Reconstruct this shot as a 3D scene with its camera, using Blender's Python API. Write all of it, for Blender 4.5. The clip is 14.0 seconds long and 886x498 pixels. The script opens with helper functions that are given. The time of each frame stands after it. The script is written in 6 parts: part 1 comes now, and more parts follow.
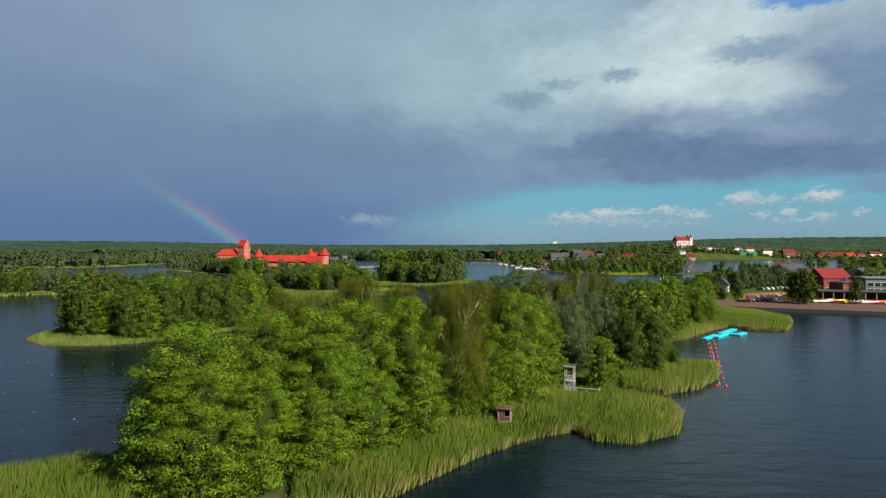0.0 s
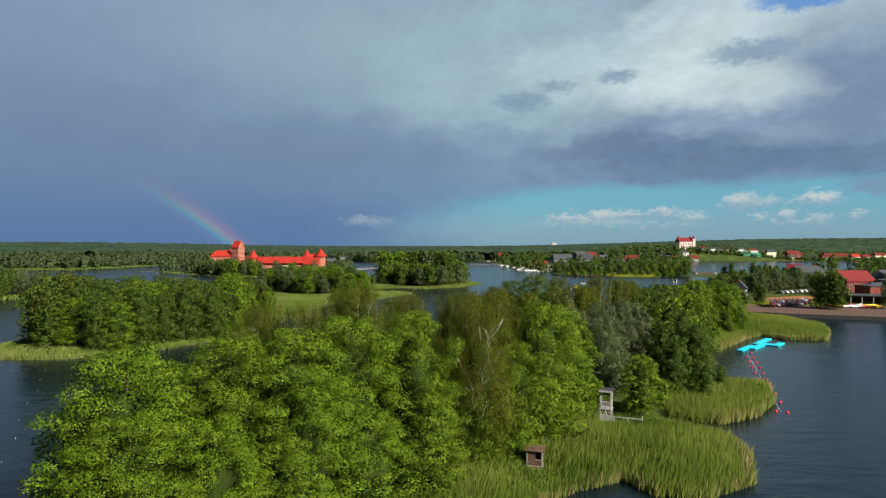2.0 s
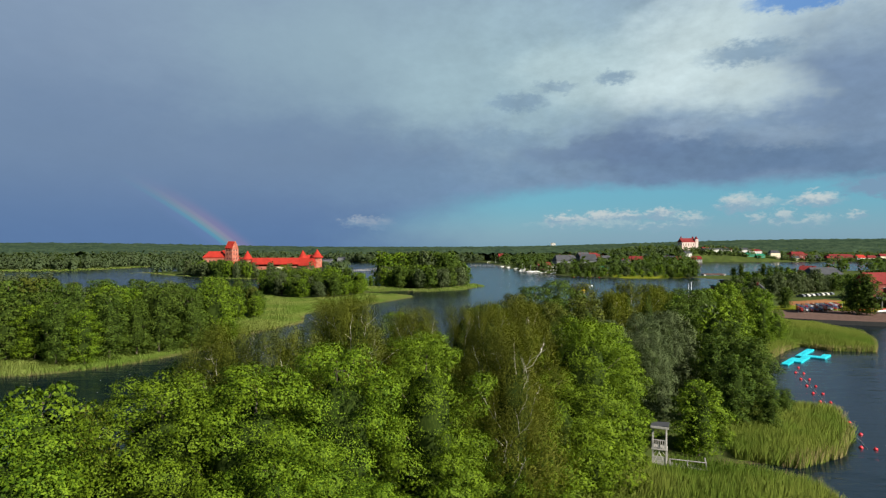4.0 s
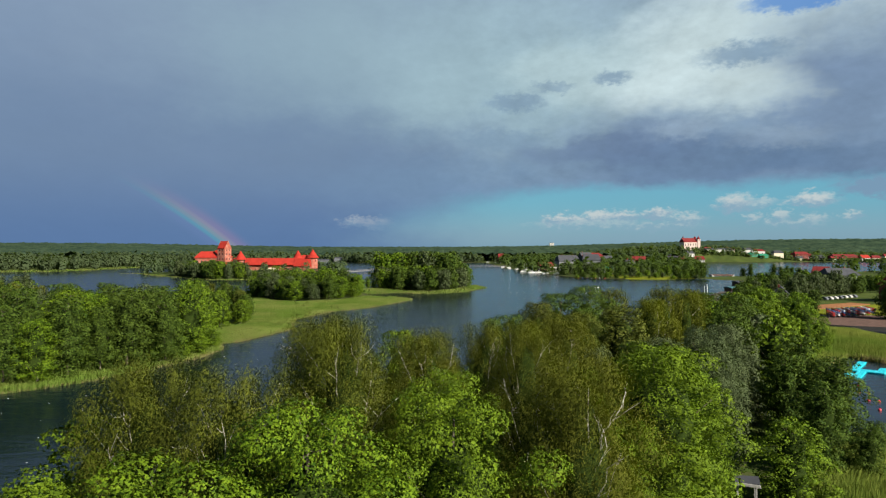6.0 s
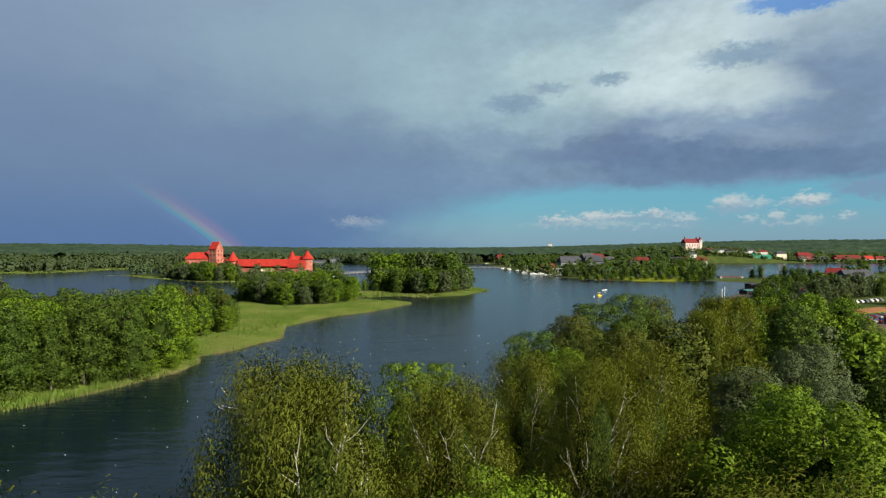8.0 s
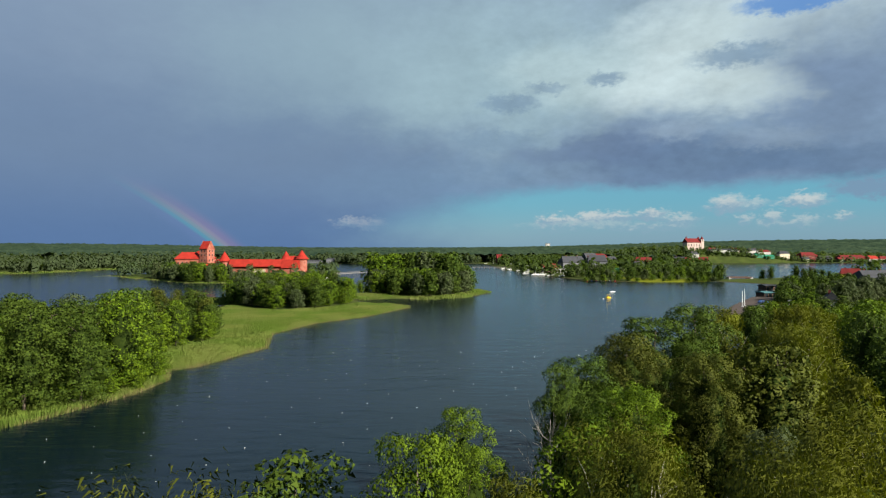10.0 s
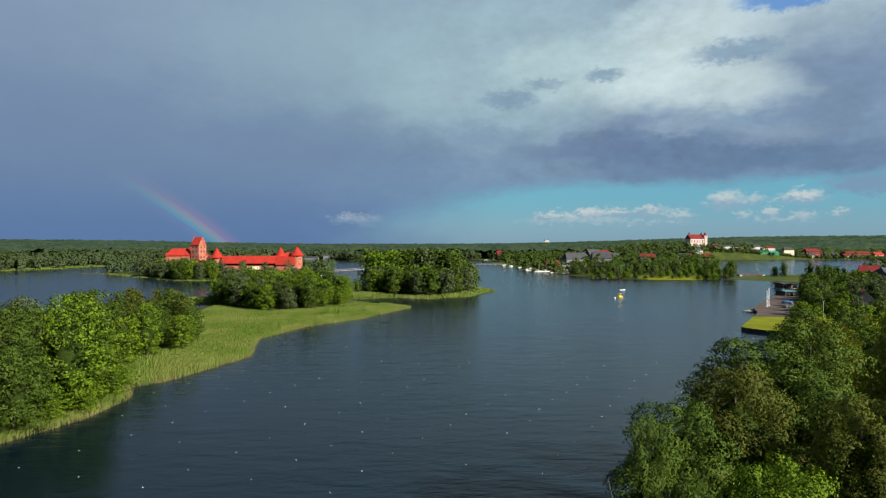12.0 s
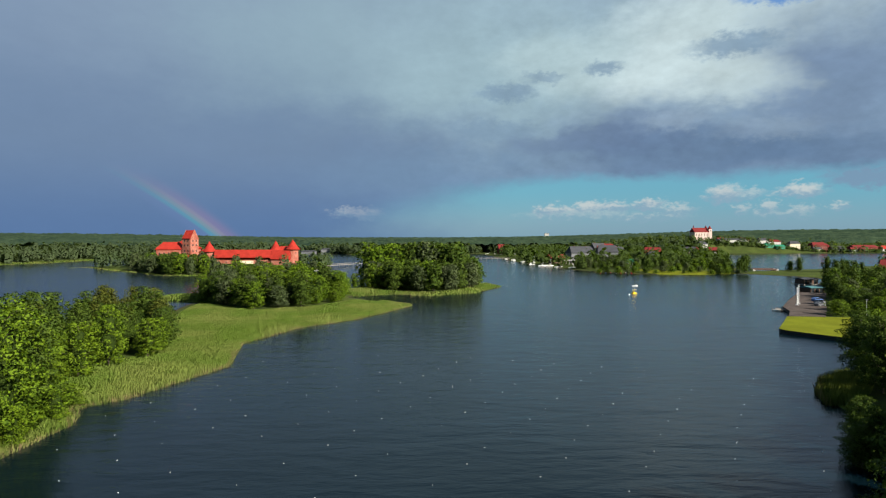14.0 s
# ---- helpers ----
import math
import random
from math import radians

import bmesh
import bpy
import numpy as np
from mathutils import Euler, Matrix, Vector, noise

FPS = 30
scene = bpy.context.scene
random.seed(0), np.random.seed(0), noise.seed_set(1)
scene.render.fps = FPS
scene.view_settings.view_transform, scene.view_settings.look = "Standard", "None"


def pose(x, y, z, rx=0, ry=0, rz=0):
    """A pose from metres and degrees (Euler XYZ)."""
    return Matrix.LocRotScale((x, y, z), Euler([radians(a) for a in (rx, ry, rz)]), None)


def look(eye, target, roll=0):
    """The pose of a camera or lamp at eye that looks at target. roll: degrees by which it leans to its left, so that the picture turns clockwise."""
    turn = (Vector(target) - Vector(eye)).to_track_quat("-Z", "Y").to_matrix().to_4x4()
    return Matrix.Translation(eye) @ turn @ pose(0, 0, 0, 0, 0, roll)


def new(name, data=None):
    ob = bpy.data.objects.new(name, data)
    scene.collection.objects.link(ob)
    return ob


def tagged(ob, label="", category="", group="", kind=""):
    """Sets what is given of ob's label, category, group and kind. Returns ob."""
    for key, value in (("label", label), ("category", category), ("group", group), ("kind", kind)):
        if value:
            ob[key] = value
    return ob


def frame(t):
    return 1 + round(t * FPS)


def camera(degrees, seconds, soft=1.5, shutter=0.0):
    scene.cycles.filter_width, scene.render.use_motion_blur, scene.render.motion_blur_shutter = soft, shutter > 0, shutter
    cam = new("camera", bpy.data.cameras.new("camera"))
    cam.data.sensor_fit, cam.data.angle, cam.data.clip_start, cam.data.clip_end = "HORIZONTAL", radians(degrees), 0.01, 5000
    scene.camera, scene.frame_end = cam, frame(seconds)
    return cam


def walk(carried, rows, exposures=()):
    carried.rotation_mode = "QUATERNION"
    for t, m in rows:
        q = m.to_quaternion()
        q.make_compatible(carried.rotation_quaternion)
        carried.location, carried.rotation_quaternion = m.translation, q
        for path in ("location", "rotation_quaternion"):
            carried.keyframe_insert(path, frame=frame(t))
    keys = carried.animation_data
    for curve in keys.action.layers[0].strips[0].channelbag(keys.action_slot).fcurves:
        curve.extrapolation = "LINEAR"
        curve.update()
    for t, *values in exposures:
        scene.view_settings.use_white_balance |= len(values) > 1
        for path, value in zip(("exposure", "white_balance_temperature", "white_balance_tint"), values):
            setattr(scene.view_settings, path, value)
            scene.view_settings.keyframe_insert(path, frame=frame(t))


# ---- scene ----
cam = camera(74.0, 14.0, soft=1.25)
PATH = [
    (0.0, pose(0.00, 0.00, 26.00, 89.55, 0, 0.00)),
    (1.0, pose(-1.00, 8.28, 26.01, 89.58, 0, -0.10)),
    (2.0, pose(-1.98, 16.56, 26.01, 89.66, 0, -0.18)),
    (3.0, pose(-2.92, 24.84, 26.00, 89.73, 0, -0.28)),
    (5.5, pose(-5.16, 45.61, 25.94, 89.73, 0, -0.53)),
    (6.5, pose(-6.01, 53.96, 25.90, 89.74, 0, -0.69)),
    (7.5, pose(-6.83, 62.33, 25.85, 89.80, 0, -0.82)),
    (8.0, pose(-7.23, 66.54, 25.82, 89.81, 0, -0.90)),
    (10.5, pose(-9.12, 87.71, 25.64, 89.79, 0, -1.26)),
    (11.5, pose(-9.83, 96.27, 25.56, 89.66, 0, -1.37)),
    (12.0, pose(-10.17, 100.57, 25.51, 89.44, 0, -1.38)),
    (12.5, pose(-10.51, 104.89, 25.46, 89.25, 0, -1.38)),
    (13.0, pose(-10.84, 109.23, 25.41, 89.06, 0, -1.39)),
    (13.5, pose(-11.16, 113.58, 25.36, 88.93, 0, -1.43)),
    (14.0, pose(-11.48, 117.95, 25.30, 88.82, 0, -1.48)),
]
walk(cam, PATH)

# ---- world, sun, exposure ----
SUN_AZ, SUN_EL = 130.0, 31.0      # degrees, clockwise from +y, and above the horizon
sun_dir = Vector((math.sin(radians(SUN_AZ)) * math.cos(radians(SUN_EL)),
                  math.cos(radians(SUN_AZ)) * math.cos(radians(SUN_EL)), math.sin(radians(SUN_EL))))
sun = new("sun", bpy.data.lights.new("sun", "SUN"))
sun.data.energy, sun.data.angle, sun.data.color = 5.0, radians(0.6), (1.0, 0.93, 0.80)
sun.matrix_world = look(sun_dir * 300, (0, 0, 0))
scene.view_settings.exposure = 1.25

world = bpy.data.worlds.new("world")
scene.world = world
world.use_nodes = True


class Nodes:
    """Short ways to make and link shader nodes."""

    def __init__(self, tree):
        self.tree = tree
        tree.nodes.clear()

    def add(self, kind, ins=(), operation="", interpolation_type=""):
        n = self.tree.nodes.new(kind)
        if operation:
            n.operation = operation
        if interpolation_type:
            n.interpolation_type = interpolation_type
        for key, v in dict(ins).items():
            self.put(n.inputs[key], v)
        return n

    def put(self, socket, v):
        if isinstance(v, bpy.types.NodeSocket):
            self.tree.links.new(v, socket)
        else:
            socket.default_value = v

    def math(self, op, a, b=0.0, c=0.0):
        return self.add("ShaderNodeMath", {0: a, 1: b, 2: c}, operation=op).outputs[0]

    def mix(self, f, a, b, mode="MIX"):
        n = self.add("ShaderNodeMix")
        n.data_type, n.blend_type = "RGBA", mode
        self.put(n.inputs[0], f), self.put(n.inputs[6], a), self.put(n.inputs[7], b)
        return n.outputs[2]

    def step(self, v, lo, hi, out0=0.0, out1=1.0):
        n = self.add("ShaderNodeMapRange", {0: v, 1: lo, 2: hi, 3: out0, 4: out1}, interpolation_type="SMOOTHSTEP")
        return n.outputs[0]

    def noise(self, vec, scale, detail=4.0, rough=0.55, dist=0.0):
        return self.add("ShaderNodeTexNoise", {"Vector": vec, "Scale": scale, "Detail": detail, "Roughness": rough,
                                               "Distortion": dist}).outputs[0]

    def comb(self, x, y, z=0.0):
        return self.add("ShaderNodeCombineXYZ", {0: x, 1: y, 2: z}).outputs[0]


def sky_world():
    n = Nodes(world.node_tree)
    way = n.add("ShaderNodeTexCoord").outputs["Generated"]
    sep = n.add("ShaderNodeSeparateXYZ", {0: way})
    x, y, z = sep.outputs
    az = n.math("MULTIPLY", n.math("ARCTAN2", x, y), 57.2958)
    el = n.math("MULTIPLY", n.math("ARCSINE", z), 57.2958)
    # cloud texture space, stretched along the horizon; ragged edges come from bending the coordinates
    flat = n.comb(az, n.math("MULTIPLY", el, 1.7))

    def puff(scale, detail=5.0, seed=0.0):
        tex = n.add("ShaderNodeTexNoise", {"Vector": n.add("ShaderNodeVectorMath", {0: flat, 1: (seed, seed * 1.7, seed * 0.6)}, operation="ADD").outputs[0],
                                           "Scale": scale, "Detail": detail, "Roughness": 0.56})
        return n.math("SUBTRACT", tex.outputs[0], 0.5)

    broad, broad2, mid, mid2, fine, fine2 = puff(0.05, 5, 3), puff(0.06, 5, 41), puff(0.17, 6, 11), puff(0.2, 6, 77), puff(0.75, 6, 23), puff(0.85, 6, 59)

    lump, lump2 = puff(1.7, 4, 31), puff(1.9, 4, 67)

    def bent(axis, a, b, c, n1, n2, n3):
        return n.math("ADD", axis, n.math("ADD", n.math("MULTIPLY", n1, a), n.math("ADD", n.math("MULTIPLY", n2, b), n.math("MULTIPLY", n3, c))))

    az_big, el_big = bent(az, 14.0, 7.0, 2.0, broad, mid, fine), bent(el, 6.0, 4.0, 1.1, broad2, mid2, fine2)
    az_small, el_small = bent(az, 2.0, 2.6, 1.6, lump, mid, fine), bent(el, 1.3, 1.2, 1.2, lump2, mid2, fine2)

    def blob(a, e, ra, re, soft=0.6, small=False):
        da = n.math("DIVIDE", n.math("SUBTRACT", az_small if small else az_big, a), ra)
        de = n.math("DIVIDE", n.math("SUBTRACT", el_small if small else el_big, e), re)
        d = n.math("SQRT", n.math("ADD", n.math("MULTIPLY", da, da), n.math("MULTIPLY", de, de)))
        return n.step(d, 1 + soft / 2, 1 - soft / 2)

    def over(base, mask, amount, tone):
        return n.mix(n.math("MULTIPLY", mask, amount), base, tone)

    air = n.add("ShaderNodeTexSky")
    air.sky_type, air.sun_disc, air.sun_elevation, air.sun_rotation = "NISHITA", False, radians(SUN_EL), radians(SUN_AZ)
    air.air_density, air.dust_density, air.ozone_density = 1.3, 0.6, 1.6
    clear = n.mix(1.0, air.outputs[0], (0.085, 0.125, 0.135, 1), "MULTIPLY")

    # rain curtain low down on one side, under a high overcast sheet
    sheet = n.mix(n.step(el, 0.0, 9.0), (0.118, 0.192, 0.365, 1), (0.185, 0.250, 0.385, 1))
    sheet = n.mix(n.step(el_big, 8.0, 21.0), sheet, (0.262, 0.325, 0.450, 1))
    sheet = over(sheet, blob(-6, 16.5, 16, 7.0, 1.6), 0.75, (0.30, 0.395, 0.475, 1))
    sheet = over(sheet, blob(3, 20.0, 20, 5.5, 1.4), 0.55, (0.36, 0.46, 0.53, 1))
    sheet = over(sheet, blob(11, 14.5, 13, 7.0, 1.3), 0.80, (0.40, 0.51, 0.565, 1))
    sheet = over(sheet, blob(22.5, 14.2, 8, 4.6, 1.3), 0.90, (0.64, 0.70, 0.715, 1))
    sheet = over(sheet, blob(31, 18.6, 12, 3.2, 1.1), 0.85, (0.62, 0.69, 0.71, 1))
    sheet = over(sheet, blob(12, 16.5, 5, 3.0, 1.2), 0.55, (0.55, 0.64, 0.66, 1))
    # grey cloud banks with flat undersides
    sheet = over(sheet, blob(-5, 9.0, 12, 2.8, 1.5), 0.50, (0.155, 0.215, 0.355, 1))
    sheet = over(sheet, blob(3, 5.6, 13, 2.6, 1.5), 0.70, (0.195, 0.285, 0.425, 1))
    sheet = over(sheet, blob(37, 13.5, 9, 5.5, 1.0), 0.80, (0.235, 0.305, 0.42, 1))
    sheet = over(sheet, blob(28, 9.4, 17, 3.9, 0.8), 0.82, (0.238, 0.318, 0.440, 1))
    sheet = over(sheet, blob(35, 12.2, 6, 3.6, 1.1), 0.60, (0.195, 0.255, 0.385, 1))
    sheet = over(sheet, blob(19, 9.3, 5.5, 1.7, 0.9), 0.55, (0.165, 0.220, 0.345, 1))
    sheet = over(sheet, blob(24, 7.4, 9, 1.5, 1.2), 0.62, (0.128, 0.195, 0.330, 1))
    sheet = over(sheet, blob(34, 7.6, 8, 1.4, 1.2), 0.55, (0.130, 0.198, 0.330, 1))
    sheet = over(sheet, blob(30, 9.2, 3.5, 0.9, 1.2, True), 0.45, (0.33, 0.395, 0.50, 1))
    sheet = over(sheet, blob(23, 10.4, 2.6, 0.9, 1.2, True), 0.45, (0.36, 0.43, 0.53, 1))
    sheet = over(sheet, blob(15, 8.4, 6, 1.3, 0.9), 0.60, (0.150, 0.205, 0.335, 1))
    sheet = over(sheet, blob(27.5, 13.2, 4.5, 2.2, 1.1), 0.75, (0.62, 0.685, 0.70, 1))
    for a, e, ra, re, amount in ((6.3, 10.2, 4.0, 0.9, 0.65), (7.7, 13.6, 2.5, 0.8, 0.75), (11.0, 14.9, 1.7, 0.5, 0.6), (16.7, 15.4, 1.5, 0.6, 0.75),
                                 (27.8, 16.3, 3.2, 0.8, 0.8), (-2.0, 10.6, 2.2, 0.8, 0.35)):
        sheet = over(sheet, blob(a, e, ra, re, 1.15, True), amount, (0.225, 0.310, 0.425, 1))
    shade = n.math("ADD", 1.0, n.math("MULTIPLY", n.math("ADD", n.math("MULTIPLY", mid, 0.42), n.math("MULTIPLY", fine, 0.30)), n.step(az, -14.0, 18.0, 0.16, 1.0)))
    sheet = n.mix(1.0, sheet, n.comb(n.math("MULTIPLY", shade, 0.905), n.math("MULTIPLY", shade, 1.01), n.math("MULTIPLY", shade, 1.02)), "MULTIPLY")
    # the clear strip under the clouds, and a blue hole high up
    edge = n.step(az, -15.0, 13.0, 1.3, 5.5)
    under = n.step(n.math("SUBTRACT", n.math("ADD", el, n.math("ADD", n.math("MULTIPLY", mid2, 1.6), n.math("MULTIPLY", fine2, 0.8))), edge), n.step(az, -6.0, 16.0, 1.9, 0.8), n.step(az, -6.0, 16.0, -1.7, -0.7))
    strip = n.math("MULTIPLY", under, n.step(n.math("ADD", az, n.math("MULTIPLY", mid, 10.0)), -14.0, 9.0))
    haze = n.mix(n.step(el, 0.2, 4.5), (0.185, 0.345, 0.495, 1), (0.108, 0.375, 0.545, 1))
    sky = n.mix(n.math("MULTIPLY", strip, 0.95), sheet, n.mix(0.8, clear, haze))
    sky = over(sky, blob(32.4, 19.8, 4.2, 0.9, 0.8, True), 0.85, (0.10, 0.27, 0.62, 1))
    # broken cloud in the rest of the sky
    other = n.mix(n.step(broad, -0.10, 0.12), n.mix(1.0, clear, (0.8, 0.8, 0.8, 1), "MULTIPLY"), (0.15, 0.18, 0.22, 1))
    sky = n.mix(n.step(n.math("ABSOLUTE", az), 48.0, 80.0), sky, other)
    sky = n.mix(n.step(el, 30.0, 48.0), sky, other)
    # small cumulus low over the horizon: bright lumpy tops, grey flat undersides
    for a, e, ra, re, amount in ((-6.7, 2.3, 2.2, 0.55, 0.30), (-8.3, 2.6, 0.8, 0.35, 0.3), (11.6, 2.6, 1.3, 0.5, 0.85), (13.6, 2.55, 1.0, 0.45, 0.75), (15.6, 2.75, 1.2, 0.5, 0.85),
                                 (17.8, 2.9, 1.3, 0.5, 0.85), (20.7, 3.05, 1.3, 0.48, 0.9), (23.2, 2.5, 1.4, 0.40, 0.6), (15.5, 1.95, 5.5, 0.5, 0.35), (21.8, 1.9, 2.4, 0.35, 0.3),
                                 (27.0, 3.75, 1.35, 0.80, 0.92), (29.2, 3.7, 0.9, 0.50, 0.55), (32.6, 3.75, 1.6, 0.50, 0.9), (28.4, 2.35, 0.7, 0.40, 0.6),
                                 (30.6, 2.5, 0.65, 0.45, 0.65), (33.0, 2.3, 0.8, 0.32, 0.5), (31.8, 1.9, 1.6, 0.3, 0.35), (35.2, 2.4, 0.6, 0.32, 0.55)):
        tone = n.mix(n.step(n.math("ADD", n.math("SUBTRACT", el, e), n.math("ADD", n.math("MULTIPLY", fine, 1.2), n.math("MULTIPLY", lump, 1.6))), -re * 0.7, re * 0.8), (0.27, 0.40, 0.51, 1), (0.62, 0.65, 0.64, 1))
        sky = over(sky, blob(a, e, ra, re, 1.15, True), amount * 0.9, tone)
    sky = over(sky, blob(37.0, 4.7, 2.4, 0.8, 1.0, True), 0.8, (0.20, 0.30, 0.44, 1))
    # rainbow: a ring round the point opposite the sun, seen against the rain only
    anti = n.add("ShaderNodeVectorMath", {0: way, 1: tuple(-sun_dir)}, operation="DOT_PRODUCT").outputs["Value"]
    ring = n.math("MULTIPLY", n.math("ARCCOSINE", anti), 57.2958)
    ramp = n.add("ShaderNodeValToRGB", {0: n.step(ring, 40.6, 44.4)})
    cr = ramp.color_ramp
    cr.interpolation = "EASE"
    cr.elements[0].position, cr.elements[0].color = 0.0, (0, 0, 0, 1)
    cr.elements[1].position, cr.elements[1].color = 1.0, (0, 0, 0, 1)
    for p, c in ((0.28, (0.015, 0.015, 0.03, 1)), (0.40, (0.0, 0.10, 0.055, 1)), (0.52, (0.085, 0.095, 0.0, 1)),
                 (0.62, (0.13, 0.06, 0.0, 1)), (0.74, (0.085, 0.01, 0.0, 1))):
        cr.elements.new(p).color = c
    arc = n.math("MULTIPLY", n.step(el, 6.8, 1.0), n.step(az, -33.0, -24.0))
    arc = n.math("MULTIPLY", arc, n.step(az, -13.0, -17.5))
    bow = n.mix(n.math("MULTIPLY", arc, 1.0), (0, 0, 0, 1), ramp.outputs[0])
    sky = n.mix(1.0, sky, bow, "ADD")
    # the lower half: haze
    sky = n.mix(n.step(el, -0.2, -2.0), sky, (0.12, 0.17, 0.22, 1))
    bg = n.add("ShaderNodeBackground", {"Color": sky, "Strength": 0.42})
    n.add("ShaderNodeOutputWorld", {"Surface": bg.outputs[0]})


sky_world()

# ---- materials ----


def material(name):
    m = bpy.data.materials.new(name)
    m.use_nodes = True
    return m, Nodes(m.node_tree)


def finish(n, shader):
    n.add("ShaderNodeOutputMaterial", {"Surface": shader})


def bsdf(n, color, rough, bump=None, strength=0.3, dist=0.1, **extra):
    ins = {"Base Color": color, "Roughness": rough}
    ins.update(extra)
    if bump is not None:
        ins["Normal"] = n.add("ShaderNodeBump", {"Height": bump, "Strength": strength, "Distance": dist}).outputs[0]
    return n.add("ShaderNodeBsdfPrincipled", ins).outputs[0]


def rgb(c):
    return (c[0], c[1], c[2], 1)


def paint(name, color, rough=0.6, vary=0.25, scale=1.5, metallic=0.0, bump=0.15, gloss=0.4):
    """A weathered, slightly uneven surface of one colour."""
    m, n = material(name)
    pos = n.add("ShaderNodeNewGeometry").outputs["Position"]
    a = n.noise(pos, scale, 5)
    b = n.noise(pos, scale * 7, 3)
    f = n.math("ADD", n.math("MULTIPLY", a, 0.7), n.math("MULTIPLY", b, 0.3))
    col = n.mix(n.step(f, 0.35, 0.68), rgb([c * (1 - vary) for c in color]), rgb([min(1, c * (1 + vary * 0.6)) for c in color]))
    rnd = n.add("ShaderNodeObjectInfo").outputs["Random"]
    col = n.mix(n.math("MULTIPLY", rnd, 0.18), col, rgb([c * 0.6 for c in color]))
    finish(n, bsdf(n, col, rough, b, bump, 0.05, Metallic=metallic, **{"Specular IOR Level": gloss if rough < 0.9 else 0.04}))
    return m


def brickwork(name, brick, mortar, scale=1.0):
    m, n = material(name)
    pos = n.add("ShaderNodeNewGeometry").outputs["Position"]
    sep = n.add("ShaderNodeSeparateXYZ", {0: pos})
    along = n.math("ADD", sep.outputs[0], sep.outputs[1])
    tex = n.add("ShaderNodeTexBrick", {"Vector": n.comb(along, sep.outputs[2]), "Color1": rgb(brick), "Color2": rgb([c * 0.75 for c in brick]),
                                       "Mortar": rgb(mortar), "Scale": scale, "Mortar Size": 0.012, "Brick Width": 0.29, "Row Height": 0.09})
    stain = n.noise(pos, 0.25, 5)
    col = n.mix(n.step(stain, 0.42, 0.7), tex.outputs[0], rgb([c * 0.62 for c in brick]))
    finish(n, bsdf(n, col, 0.9, tex.outputs["Fac"], 0.2, 0.02, **{"Specular IOR Level": 0.1}))
    return m


def rooftiles(name, color, pitch=0.35):
    m, n = material(name)
    pos = n.add("ShaderNodeNewGeometry").outputs["Position"]
    sep = n.add("ShaderNodeSeparateXYZ", {0: pos})
    rows = n.math("FRACT", n.math("DIVIDE", sep.outputs[2], pitch))
    a = n.noise(pos, 0.35, 5)
    b = n.noise(pos, 4.0, 3)
    col = n.mix(n.step(a, 0.35, 0.68), rgb([c * 0.78 for c in color]), rgb(color))
    col = n.mix(n.step(b, 0.5, 0.8), col, rgb([c * 0.7 for c in color]))
    finish(n, bsdf(n, col, 0.8, rows, 0.35, 0.06, **{"Specular IOR Level": 0.12}))
    return m


def foliage(name, dark, light, thin=0.14, speckle=0.28):
    """Leaves: per-spray variation, part of the light passes through."""
    m, n = material(name)
    geo = n.add("ShaderNodeNewGeometry")
    rnd = geo.outputs["Random Per Island"]
    ob = n.add("ShaderNodeObjectInfo").outputs["Random"]
    big = n.noise(geo.outputs["Position"], 0.35, 3)
    clump = n.noise(geo.outputs["Position"], 1.3, 3, 0.6)
    f = n.math("ADD", n.math("MULTIPLY", rnd, speckle), n.math("ADD", n.math("MULTIPLY", big, 0.5 - speckle * 0.5), n.math("MULTIPLY", clump, 0.5 - speckle * 0.5)))
    col = n.mix(n.step(f, 0.34, 0.64), rgb(dark), rgb(light))
    col = n.mix(n.math("MULTIPLY", ob, 0.35), col, rgb([light[0] * 0.76, light[1] * 0.64, light[2] * 0.7]))
    leaf = n.add("ShaderNodeBsdfPrincipled", {"Base Color": col, "Roughness": 0.7, "Specular IOR Level": 0.08}).outputs[0]
    warm = n.mix(1.0, col, (1.10, 1.20, 0.35, 1), "MULTIPLY")
    trans = n.add("ShaderNodeBsdfTranslucent", {"Color": warm}).outputs[0]
    finish(n, n.add("ShaderNodeMixShader", {0: thin, 1: leaf, 2: trans}).outputs[0])
    return m


def canopy_material():
    """Closed tree-tops seen from far off: patches of lighter and darker kinds of tree."""
    m, n = material("distant_canopy")
    pos = n.add("ShaderNodeNewGeometry").outputs["Position"]
    a, b = n.noise(pos, 0.012, 4), n.noise(pos, 0.11, 4, 0.65)
    f = n.math("ADD", n.math("MULTIPLY", a, 0.55), n.math("MULTIPLY", b, 0.45))
    col = n.mix(n.step(f, 0.36, 0.64), (0.017, 0.032, 0.022, 1), (0.042, 0.064, 0.036, 1))
    finish(n, bsdf(n, col, 1.0, b, 0.6, 3.0, **{"Specular IOR Level": 0.0}))
    return m


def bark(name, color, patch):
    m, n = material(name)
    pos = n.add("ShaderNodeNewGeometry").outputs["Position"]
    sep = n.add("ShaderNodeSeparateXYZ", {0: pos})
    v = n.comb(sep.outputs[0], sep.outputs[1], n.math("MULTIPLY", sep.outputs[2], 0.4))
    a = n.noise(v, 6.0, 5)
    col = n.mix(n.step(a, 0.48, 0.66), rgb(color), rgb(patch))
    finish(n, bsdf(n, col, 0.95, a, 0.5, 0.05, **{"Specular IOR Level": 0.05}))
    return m


